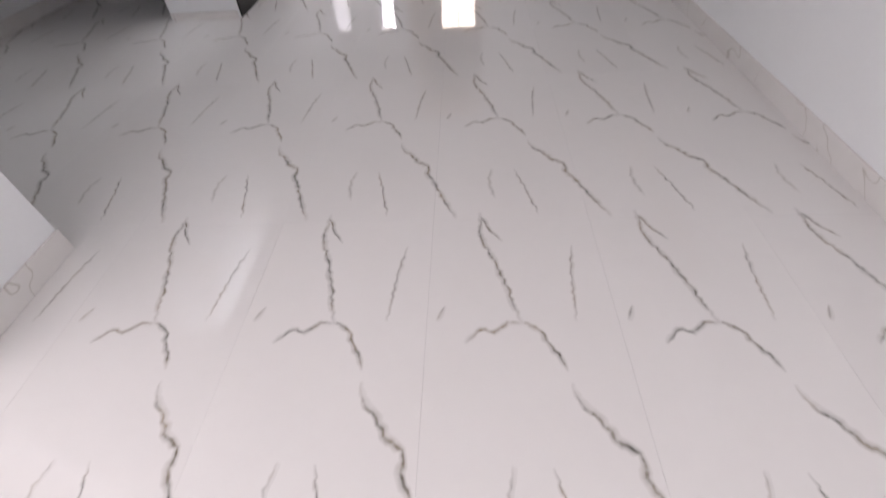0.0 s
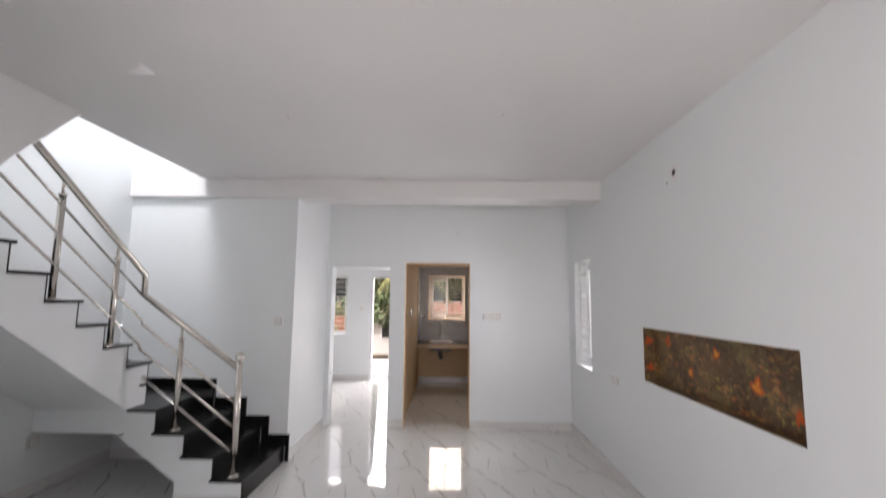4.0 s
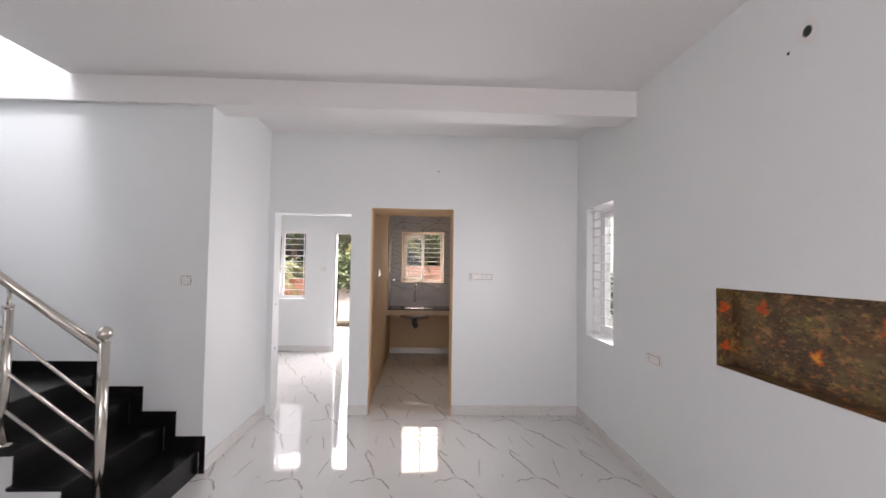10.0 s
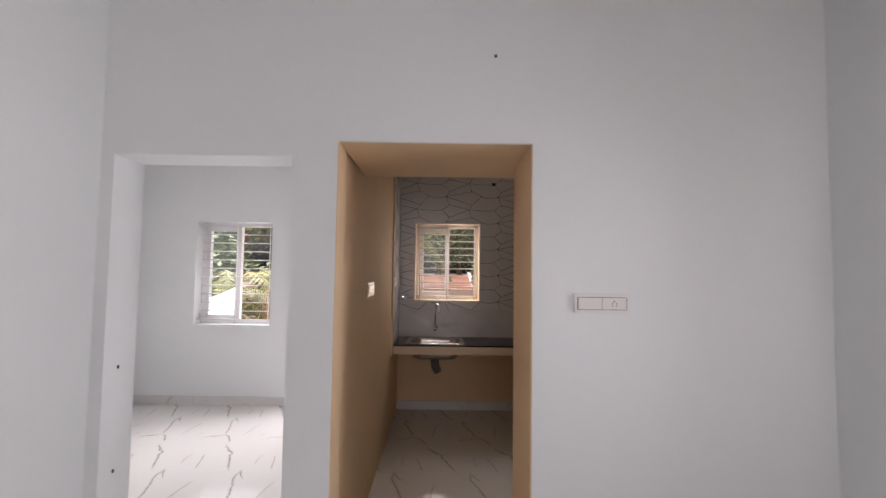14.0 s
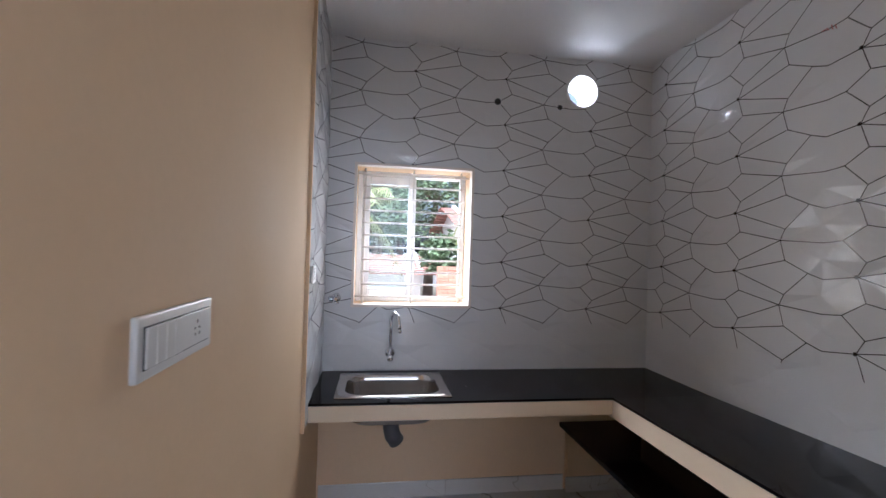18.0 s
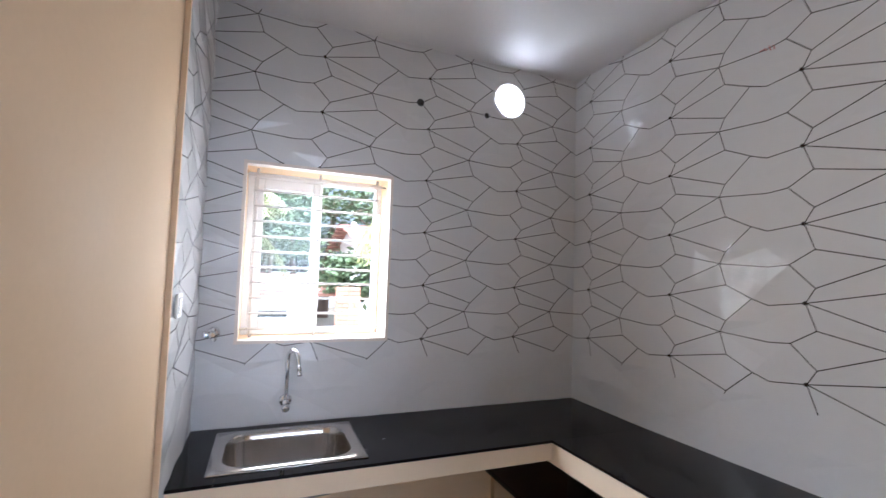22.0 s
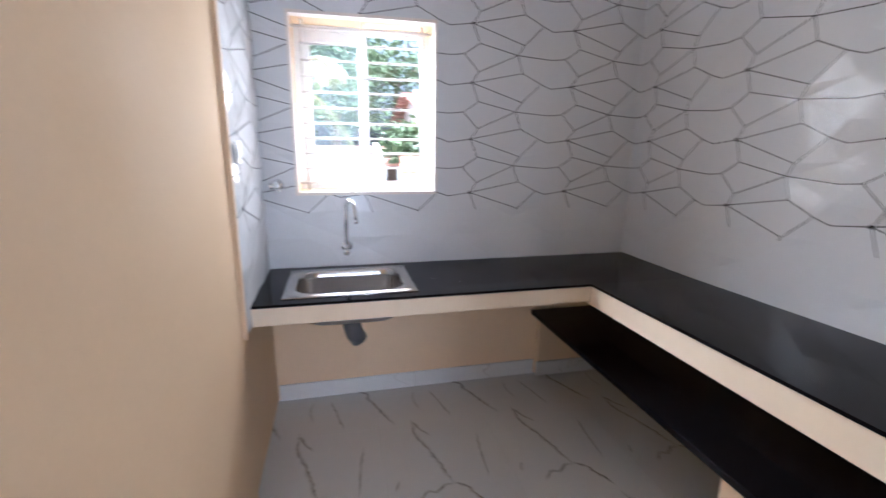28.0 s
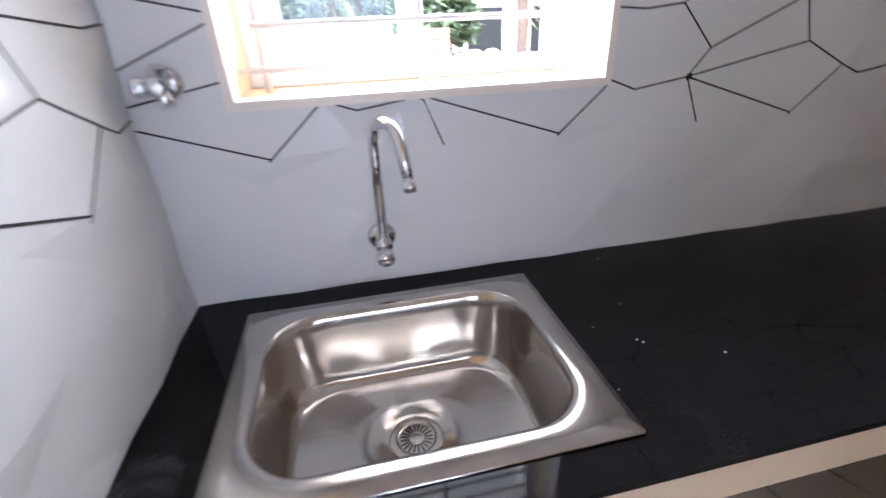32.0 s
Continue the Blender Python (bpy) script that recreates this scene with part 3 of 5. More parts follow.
# plaster rim round the kitchen window
rim = boxes("window_trim", RIM, (0.150, KX0, 9.585, YB, 1.232, 2.143), (KX1, 0.917, 9.585, YB, 1.232, 2.143), (KX0, KX1, 9.585, YB, 1.232, KZ0), (KX0, KX1, 9.585, YB, KZ1, 2.143), label="pale cream plaster rim round the kitchen window", category="trim")

# ---- kitchen counter ----
CT = 0.832
counter = thing("kitchen_counter", (1.0, 9.3, 0), "black granite worktop in an L shape with a cream painted edge", "counter")
o = counter.location
part("worktop", bm_prism([(-0.028, 9.0), (0.14, 9.0), (0.14, 9.60), (-0.028, 9.60)], "z", CT - 0.013, CT, o), GRANITE, counter, "black granite worktop")
part("worktop", bm_prism([(0.141, 9.0), (0.69, 9.0), (0.69, 9.085), (0.141, 9.085)], "z", CT - 0.013, CT, o), GRANITE, counter, "black granite worktop")
part("worktop", bm_prism([(0.141, 9.515), (0.69, 9.515), (0.69, 9.60), (0.141, 9.60)], "z", CT - 0.013, CT, o), GRANITE, counter, "black granite worktop")
part("worktop", bm_prism([(0.691, 9.0), (2.17, 9.0), (2.17, 9.60), (0.691, 9.60)], "z", CT - 0.013, CT, o), GRANITE, counter, "black granite worktop")


def rising(bm, slope_low, slope_high, zmid):
    """The long leg of the worktop runs slightly uphill away from the corner."""
    for v in bm.verts:
        y = v.co.y + o.y
        v.co.z += max(0.0, 9.0 - y) * (slope_high if v.co.z > zmid else slope_low)
    return bm


part("worktop", rising(bm_prism([(1.586, 6.65), (2.17, 6.65), (2.17, 8.999), (1.586, 8.999)], "z", CT - 0.013, CT, o), 0.0205, 0.0205, 0), GRANITE, counter, "black granite worktop")
part("slab_edge", bm_box(-0.028, 1.5915, 9.004, 9.09, 0.737, CT - 0.0135, 0.004, o=o), PALE_CREAM, counter, "cream painted slab edge")
part("slab_edge", rising(bm_box(1.592, 1.68, 6.65, 9.09, 0.718, CT - 0.0135, 0.004, o=o), 0.012, 0.0205, 0.77), PALE_CREAM, counter, "cream painted slab edge")
part("slab", rising(bm_box(1.681, 2.19, 6.65, 9.65, 0.745, CT - 0.021, o=o), 0.012, 0.0195, 0.77), CREAM, counter)
shelf = thing("lower_shelf", (1.85, 8.3, 0.43), "black granite shelf beneath the worktop", "shelf")
part("shelf_slab", bm_box(1.575, 2.19, 6.65, 9.65, 0.425, 0.455, 0.003, o=shelf.location), GRANITE, shelf)
leg = thing("shelf_support", (1.9, 8.15, 0), "cream painted support wall with a tile skirting under a shelf", "support")
part("support_wall", bm_box(1.66, 2.19, 8.10, 8.20, 0, 0.425, o=leg.location), CREAM, leg)
part("skirting", bm_box(1.65, 2.19, 8.092, 8.10, 0, 0.1, o=leg.location), SKIRT, leg)


def sink():
    s = thing("kitchen_sink", (0.411, 9.295, CT), "stainless steel sink bowl set in the black worktop", "sink")
    bm = bmesh.new()
    def ring(w, d, r, z, n=8, cx=0.0, cy=0.0):
        vs = []
        for qx, qy, a0 in ((1, 1, 0), (-1, 1, 90), (-1, -1, 180), (1, -1, 270)):
            for i in range(n + 1):
                a = radians(a0 + 90 * i / n)
                vs.append(bm.verts.new((cx + qx * (w / 2 - r) + r * math.cos(a), cy + qy * (d / 2 - r) + r * math.sin(a), z)))
        return vs
    rows = [ring(0.608, 0.465, 0.004, 0.0), ring(0.606, 0.463, 0.004, 0.0035), ring(0.532, 0.387, 0.105, 0.0045), ring(0.520, 0.375, 0.104, 0.003), ring(0.511, 0.366, 0.103, -0.006), ring(0.505, 0.360, 0.103, -0.03), ring(0.488, 0.343, 0.108, -0.135),
            ring(0.478, 0.333, 0.11, -0.152), ring(0.462, 0.317, 0.112, -0.165), ring(0.44, 0.295, 0.11, -0.171), ring(0.26, 0.17, 0.075, -0.178), ring(0.15, 0.148, 0.0739, -0.181), ring(0.132, 0.131, 0.0654, -0.186), ring(0.10, 0.10, 0.0499, -0.190)]
    for a, b in zip(rows, rows[1:]):
        for i in range(len(a)):
            j = (i + 1) % len(a)
            bm.faces.new((a[i], a[j], b[j], b[i]))
    bm.faces.new(rows[-1])
    ob = part("bowl", bm, SINKSTEEL, s, "brushed steel bowl", smooth=True)
    mod = ob.modifiers.new("thick", 'SOLIDIFY')
    mod.thickness, mod.offset = 0.0015, 1.0
    part("drain", bm_lathe([(0.052, -0.189), (0.052, -0.1845), (0.049, -0.1835), (0.040, -0.1835), (0.037, -0.1865), (0.035, -0.1872), (0.012, -0.1868), (0.004, -0.186), (0.0005, -0.186)], 32), STEEL, s, "steel drain strainer", smooth=False)
    bmm = bmesh.new()
    for i in range(20):
        a = 2 * math.pi * i / 20
        b2 = bm_box(0.015, 0.033, -0.0013, 0.0013, -0.1878, -0.1866)
        bmesh.ops.rotate(b2, verts=b2.verts, cent=(0, 0, 0), matrix=Matrix.Rotation(a, 3, 'Z'))
        me = bpy.data.meshes.new("t"); b2.to_mesh(me); b2.free(); bmm.from_mesh(me); bpy.data.meshes.remove(me)
    part("drain_slots", bmm, DARK, s)
    part("waste_pipe", bm_tube([(0.0, 0, -0.195), (0.0, 0, -0.24), (0.01, 0.0, -0.285), (0.035, 0.01, -0.325)], 0.045, 16), PVC, s, "grey rubber waste fitting", smooth=True)
    return s


sink()

# ---- niche lining and painted leaves ----
def bark_paint():
    m = material("niche_paint", (0.105, 0.064, 0.030), 0.5, grain=0.8, scale=34, bump=0.4, stain=0.9, stain_scale=5.5, tint=(0.045, 0.022, 0.011))
    n, l = m.node_tree.nodes, m.node_tree.links
    b = n["Principled BSDF"]
    src = b.inputs["Base Color"].links[0].from_socket
    geo = n.new("ShaderNodeNewGeometry")
    # brushed smudges: size, stretch, lean, threshold, strength, colour
    for sc, stretch, lean, lo, hi, k, col in ((4.5, 0.6, 0.4, 0.50, 0.60, 0.7, (0.16, 0.075, 0.032)), (7.0, 0.5, 0.5, 0.50, 0.60, 0.7, (0.20, 0.145, 0.05)), (13.0, 0.55, -0.5, 0.55, 0.62, 0.9, (0.42, 0.20, 0.065)), (26.0, 0.5, 0.7, 0.59, 0.65, 0.9, (0.50, 0.15, 0.04)),
                                              (17.0, 0.7, 1.1, 0.59, 0.64, 0.9, (0.36, 0.30, 0.06)), (70.0, 0.35, -0.6, 0.55, 0.64, 0.8, (0.36, 0.21, 0.09)), (38.0, 0.6, 0.3, 0.56, 0.63, 0.9, (0.022, 0.013, 0.008))):
        mp = n.new("ShaderNodeMapping")
        mp.inputs["Rotation"].default_value = (lean, 0, 0)
        mp.inputs["Scale"].default_value = (1, stretch, 1)
        mp.inputs["Location"].default_value = (sc, 0.3 * sc, 0)
        l.new(geo.outputs["Position"], mp.inputs["Vector"])
        ns = n.new("ShaderNodeTexNoise")
        ns.inputs["Scale"].default_value, ns.inputs["Detail"].default_value, ns.inputs["Roughness"].default_value = sc, 8, 0.72
        l.new(mp.outputs["Vector"], ns.inputs["Vector"])
        mr = n.new("ShaderNodeMapRange")
        mr.inputs["From Min"].default_value, mr.inputs["From Max"].default_value, mr.inputs["To Max"].default_value = lo, hi, k
        l.new(ns.outputs["Fac"], mr.inputs["Value"])
        mx = n.new("ShaderNodeMix"); mx.data_type = 'RGBA'
        mx.inputs["B"].default_value = (*col, 1)
        l.new(src, mx.inputs["A"])
        l.new(mr.outputs["Result"], mx.inputs["Factor"])
        src = mx.outputs["Result"]
    l.new(src, b.inputs["Base Color"])
    return m


NICHE = bark_paint()
LEAF_ORANGE = material("orange_leaf_paint", (0.62, 0.11, 0.012), 0.5, grain=0.5, scale=60, stain=0.9, stain_scale=22, tint=(0.42, 0.045, 0.012))
LEAF_YELLOW = material("yellow_leaf_paint", (0.78, 0.34, 0.03), 0.5, grain=0.5, scale=60, stain=0.9, stain_scale=22, tint=(0.62, 0.10, 0.015))
ny0, ny1, nz0, nz1 = 2.567, 4.21, 1.029, 1.455
niche = thing("niche_lining", (2.29, 3.39, nz0), "dark brown mottled paint inside a wall niche", "niche", kind="structure")
for nm, d in (("back", (2.284, 2.294, ny0 + 0.004, ny1 - 0.004, nz0 + 0.004, nz1 - 0.004)), ("side", (2.192, 2.284, ny1 - 0.004, ny1 - 0.0005, nz0 + 0.004, nz1 - 0.004)), ("side", (2.192, 2.284, ny0 + 0.0005, ny0 + 0.004, nz0 + 0.004, nz1 - 0.004)),
              ("bottom", (2.192, 2.284, ny0 + 0.004, ny1 - 0.004, nz0 + 0.0005, nz0 + 0.004)), ("top", (2.192, 2.284, ny0 + 0.004, ny1 - 0.004, nz1 - 0.004, nz1 - 0.0005))):
    part(nm, bm_box(*d, o=niche.location), NICHE, niche)


def leaf_shape(size, turn):
    """A maple leaf outline, about the origin."""
    ang = [-90, -78, -55, -42, -30, -14, -2, 6, 14, 20, 32, 46, 50, 58, 66, 74, 80, 90]
    rad = [0.30, 0.40, 0.62, 0.45, 0.85, 0.70, 0.98, 0.66, 0.95, 0.45, 0.36, 0.70, 0.52, 0.85, 0.62, 0.92, 0.85, 1.2]
    pts = [(radians(a), r) for a, r in zip(ang, rad)]
    full = [(a, r) for a, r in pts] + [(math.pi - a, r) for a, r in pts[-2:0:-1]]
    out = [(size * r * math.cos(a + turn), size * r * math.sin(a + turn)) for a, r in full]
    return out


def painted_leaf(axis, at, size, turn, mat):
    bm = bmesh.new()
    c = bm.verts.new((0, 0, 0))
    pts = leaf_shape(size, turn)
    st = (size * 1.25 * math.cos(turn - math.pi / 2 + 0.2), size * 1.25 * math.sin(turn - math.pi / 2 + 0.2))
    def co(u, v, d=0.0):
        return (-d, u, v) if axis == "x" else (u, -d, v)
    vs = [bm.verts.new(co(u, v, 0.0012)) for u, v in pts]
    c.co = co(0, 0, 0.0018)
    for i in range(len(vs)):
        bm.faces.new((c, vs[i], vs[(i + 1) % len(vs)]))
    w = size * 0.05
    q = [co(-w, -size * 0.2, 0.001), co(w, -size * 0.2, 0.001), co(st[0] + w * 0.6, st[1], 0.001), co(st[0] - w * 0.6, st[1], 0.001)]
    bm.faces.new([bm.verts.new(p) for p in q])
    ob = part("painted_leaf", bm, LEAF_ORANGE)
    ob.location = at
    inner = bmesh.new()
    c = inner.verts.new(co(0, 0, 0.0026))
    vs = [inner.verts.new(co(u * k, v * k, 0.0022)) for k, (u, v) in zip(itertools.cycle((0.62, 0.7, 0.55, 0.66)), pts)]
    for i in range(len(vs)):
        inner.faces.new((c, vs[i], vs[(i + 1) % len(vs)]))
    if mat is LEAF_YELLOW:
        part("leaf_centre", inner, mat, ob, "yellow leaf centre")
    else:
        inner.free()
    return tagged(ob, "orange maple leaf painted in a dark niche", "wall painting", "painted leaves in the niche")


for y, z, s, tn, mt in ((3.985, 1.357, 0.056, 0.25, LEAF_ORANGE), (3.366, 1.339, 0.05, -0.5, LEAF_YELLOW), (3.68, 1.176, 0.048, 0.55, LEAF_YELLOW), (3.008, 1.205, 0.066, 0.3, LEAF_YELLOW),
                        (2.72, 1.12, 0.05, 1.9, LEAF_ORANGE), (2.64, 1.36, 0.055, -0.9, LEAF_ORANGE)):
    painted_leaf("x", (2.2835, y, z), s, tn, mt)
painted_leaf("y", (2.236, 4.2055, 1.345), 0.042, 0.4, LEAF_ORANGE)
painted_leaf("y", (2.238, 4.2055, 1.135), 0.040, -0.3, LEAF_ORANGE)


# ---- wall fittings ----
def plate(axis, at, w, h, layout, label, face=1, name="switch_plate"):
    """A plate on a wall: layout is a list of (kind, width share). axis: the wall's normal; face: its sign, towards the room."""
    p = thing(name, at, label, "switch")
    def box(u0, u1, v0, v1, d0, d1, bevel=0.0):
        lo, hi = sorted((d0 * face, d1 * face))
        if axis == "x":
            return bm_box(lo, hi, u0, u1, v0, v1, bevel)
        return bm_box(u0, u1, lo, hi, v0, v1, bevel)
    part("cover", box(-w / 2, w / 2, -h / 2, h / 2, 0.0005, 0.011, 0.004), PLASTIC, p)
    iw, ih = w - 0.034, h - 0.034
    part("gap", box(-iw / 2 - 0.002, iw / 2 + 0.002, -ih / 2 - 0.002, ih / 2 + 0.002, 0.0105, 0.0118), DARK, p, "dark joint")
    u = -iw / 2
    tot = sum(s for _, s in layout)
    for kind, s in layout:
        ww = iw * s / tot
        part("rocker" if kind == "rocker" else "module", box(u + 0.0008, u + ww - 0.0008, -ih / 2, ih / 2, 0.0119, 0.0155 if kind == "rocker" else 0.0135, 0.0012), PLASTIC, p)
        if kind == "socket":
            cu = u + ww / 2
            bm = bmesh.new()
            for du, dv, r in ((0, 0.011, 0.0034), (-0.009, 0.0, 0.0026), (0.009, 0.0, 0.0026), (-0.009, -0.010, 0.0026), (0.009, -0.010, 0.0026)):
                b = bm_lathe([(r, 0), (r, 0.0004)], 10)
                if axis == "x":
                    m = Matrix.Translation((0.0137 * face, cu + du, dv)) @ Matrix.Rotation(radians(90), 4, 'Y')
                else:
                    m = Matrix.Translation((cu + du, 0.0137 * face, dv)) @ Matrix.Rotation(radians(90), 4, 'X')
                bmesh.ops.transform(b, matrix=m, verts=b.verts)
                me = bpy.data.meshes.new("t"); b.to_mesh(me); b.free(); bm.from_mesh(me); bpy.data.meshes.remove(me)
            part("socket_holes", bm, DARK, p)
        u += ww
    return p


plate("y", (1.17, YF, 1.44), 0.245, 0.085, [("module", 1), ("socket", 1)], "white switch plate with a socket on the pale wall", -1)
plate("x", (XR, 4.87, 0.92), 0.215, 0.085, [("module", 1), ("socket", 1)], "white switch plate low on the wall under the window", -1)
plate("y", (-1.20, 5.18, 1.415), 0.10, 0.092, [("module", 1), ("rocker", 1.3), ("module", 1)], "small white switch plate above the stairs", -1)
plate("x", (-0.020, 7.535, 1.445), 0.265, 0.09, [("rocker", 1), ("rocker", 1), ("rocker", 1), ("rocker", 1), ("socket", 4)], "white switch plate on the cream kitchen wall", 1)
plate("x", (2.17, 7.755, 1.232), 0.175, 0.078, [("socket", 1), ("socket", 1)], "white twin socket on the patterned tiles", -1)
plate("x", (-0.005, 8.985, 1.465), 0.085, 0.085, [("socket", 1)], "white socket on the tiled wall beside the sink", 1)
plate("x", (XL, 4.29, 0.44), 0.12, 0.10, [("rocker", 1), ("socket", 1)], "white socket plate under the stairs", 1)
plate("y", (-1.22, 9.72, 1.46), 0.10, 0.09, [("rocker", 1), ("module", 1)], "small white switch plate on the bedroom wall", -1)


def wall_hole(axis, at, r, label, face, patch=0.0):
    """A drilled hole with a dark core and a rough plaster rim."""
    h = thing("wall_hole", at, label, "hole")
    turn = Matrix.Rotation(radians(90 * face), 4, 'Y') if axis == "x" else Matrix.Rotation(radians(-90 * face), 4, 'X')
    part("core", bm_lathe([(r, 0.0), (r, 0.0022)], 16, (0, 0, 0), turn), DARK, h)
    part("rim", bm_lathe([(r * 1.35, 0.0), (r * 1.28, 0.0015), (r * 1.05, 0.0026), (r * 1.0, 0.0023), (r * 1.0, 0.0)], 16, (0, 0, 0), turn), PVC if r > 0.012 else DARK, h)
    if patch:
        bm = bm_lathe([(patch, 0.0), (patch * 0.96, 0.0009), (0.001, 0.0011)], 22, (0, 0, 0), turn)
        for v in bm.verts:
            k = 1 + 0.22 * noise.noise(v.co * 30)
            v.co *= k
        part("plaster_patch", bm, CEIL, h)
    return h


wall_hole("x", (XR, 3.60, 2.585), 0.019, "dark lamp wire hole with a plaster patch on the wall", -1, 0.055)
wall_hole("x", (XR, 3.70, 2.535), 0.006, "small dark drilled hole in the wall", -1)
wall_hole("y", (0.70, YF, 2.543), 0.0055, "small dark wire hole above the kitchen opening", -1)
wall_hole("y", (1.063, 9.598, 2.598), 0.018, "dark pipe hole in the patterned tiles", -1)
wall_hole("y", (1.496, 9.598, 2.594), 0.013, "dark pipe hole in the patterned tiles", -1)


def ceiling_hole(x, y):
    hh = thing("ceiling_hole", (x, y, CZ), "small dark wire hole in the white ceiling", "hole")
    part("core", bm_lathe([(0.0055, -0.0015), (0.0055, 0.0)], 12), DARK, hh)


ceiling_hole(-0.55, 3.476)
ceiling_hole(0.957, 3.42)

# ---- tap and valve ----
def tap():
    t = thing("kitchen_tap", (0.4035, 9.598, 0.9455), "chrome swan neck wall tap over the sink", "tap")
    back = Matrix.Rotation(radians(90), 4, 'X')
    part("flange", bm_lathe([(0.032, 0.0), (0.032, 0.006), (0.022, 0.014)], 24, (0, 0, 0), back), CHROME, t, smooth=True)
    part("body", bm_tube([(0, -0.012, 0), (0, -0.062, 0)], 0.017, 18), CHROME, t, smooth=True)
    pts = [(0, -0.048, 0.0), (0, -0.048, 0.20)]
    for i in range(9):
        a = math.pi * i / 8
        k = 0.5 - 0.5 * math.cos(a)
        pts.append((0.045 * k, -0.048 - 0.10 * k, 0.205 + 0.058 * math.sin(a)))
    pts.append((0.050, -0.160, 0.165))
    part("spout", bm_tube(pts, 0.0105, 14), CHROME, t, smooth=True)
    part("nozzle", bm_tube([(0.0495, -0.159, 0.172), (0.0505, -0.162, 0.152)], 0.0125, 14), CHROME, t, smooth=True)
    part("knob", bm_lathe([(0.013, 0.0), (0.019, 0.006), (0.019, 0.026), (0.012, 0.032)], 14, (0, -0.058, -0.012), Matrix.Rotation(radians(115), 4, 'X')), CHROME, t, smooth=True)
    return t


tap()
v = thing("angle_valve", (0.06, 9.598, 1.286), "chrome stop valve with a blue marked knob on the tiles", "valve")
back = Matrix.Rotation(radians(90), 4, 'X')
part("flange", bm_lathe([(0.030, 0.0), (0.030, 0.005), (0.018, 0.012)], 22, (0, 0, 0), back), CHROME, v, smooth=True)
part("body", bm_tube([(0, -0.01, 0), (0, -0.05, 0)], 0.014, 14), CHROME, v, smooth=True)
side = Matrix.Rotation(radians(-90), 4, 'Y')
part("knob", bm_lathe([(0.010, 0.0), (0.017, 0.004), (0.018, 0.020), (0.013, 0.027)], 10, (-0.012, -0.040, 0.0), side), CHROME, v)
part("bonnet", bm_tube([(0, -0.036, 0), (0.010, -0.046, 0.032)], 0.0125, 8), CHROME, v)
part("outlet", bm_tube([(0, -0.036, 0), (0.012, -0.050, -0.030)], 0.0115, 12), CHROME, v, smooth=True)
part("front_nut", bm_lathe([(0.018, 0.0), (0.018, 0.010), (0.011, 0.014)], 6, (0.004, -0.048, 0), back), CHROME, v)
BLUE = material("blue_plastic", (0.03, 0.05, 0.25), 0.4)
part("marker", bm_lathe([(0.010, 0.0), (0.010, 0.002)], 12, (-0.0385, -0.040, 0), side), BLUE, v, "blue marker")

# ---- granite corner shelves beyond the worktop ----
for z in (1.885, 1.515, 1.155):
    s = thing("wall_shelf", (1.6, 6.77, z), "black granite shelf let into the tiled corner", "shelf", "granite wall shelves")
    part("slab", bm_box(1.0, 2.18, 6.647, 6.89, 0, 0.022, 0.003, o=(1.6, 6.77, 0)), GRANITE, s)

# ---- round exhaust opening ----
def sleeve():
    s = thing("exhaust_sleeve", (1.658, 9.598, 2.717), "white round plastic sleeve of an exhaust opening", "vent")
    back = Matrix.Rotation(radians(90), 4, 'X')
    bm = bmesh.new()
    prof = [(0.120, 0.0), (0.118, 0.004), (0.108, 0.005), (0.104, 0.0), (0.104, -0.29), (0.109, -0.29), (0.109, -0.004)]
    rings = [[bm.verts.new((r * math.cos(2 * math.pi * i / 40), r * math.sin(2 * math.pi * i / 40), h)) for i in range(40)] for r, h in prof]
    for a, b in zip(rings, rings[1:] + rings[:1]):
        for i in range(40):
            bm.faces.new((a[i], a[(i + 1) % 40], b[(i + 1) % 40], b[i]))
    bmesh.ops.transform(bm, matrix=back, verts=bm.verts)
    part("sleeve", bm, UPVC, s, smooth=False)


sleeve()

# ---- door frame remains at the bedroom opening: hold fasts ----
for z in (1.12, 0.66):
    hf = thing("hold_fast", (-0.985, 6.53, z), "small dark iron door hold fast in the jamb", "hinge")
    part("strap", bm_box(-0.004, 0.002, -0.003, 0.003, -0.008, 0.008, 0.001), DARK, hf)

# ---- exterior door frame of the bedroom ----
df = thing("door_1", (DX0, 9.8, 0), "open white bedroom door frame to the outside", "door frame", kind="structure")
for nm, d in (("jamb", (DX0, DX0 + 0.05, 9.73, 9.83, 0, 2.13)), ("jamb", (DX1 - 0.05, DX1, 9.73, 9.83, 0, 2.13)), ("head", (DX0 + 0.05, DX1 - 0.05, 9.73, 9.83, 2.08, 2.13))):
    part(nm, bm_box(*d, 0.004, o=df.location), UPVC, df)

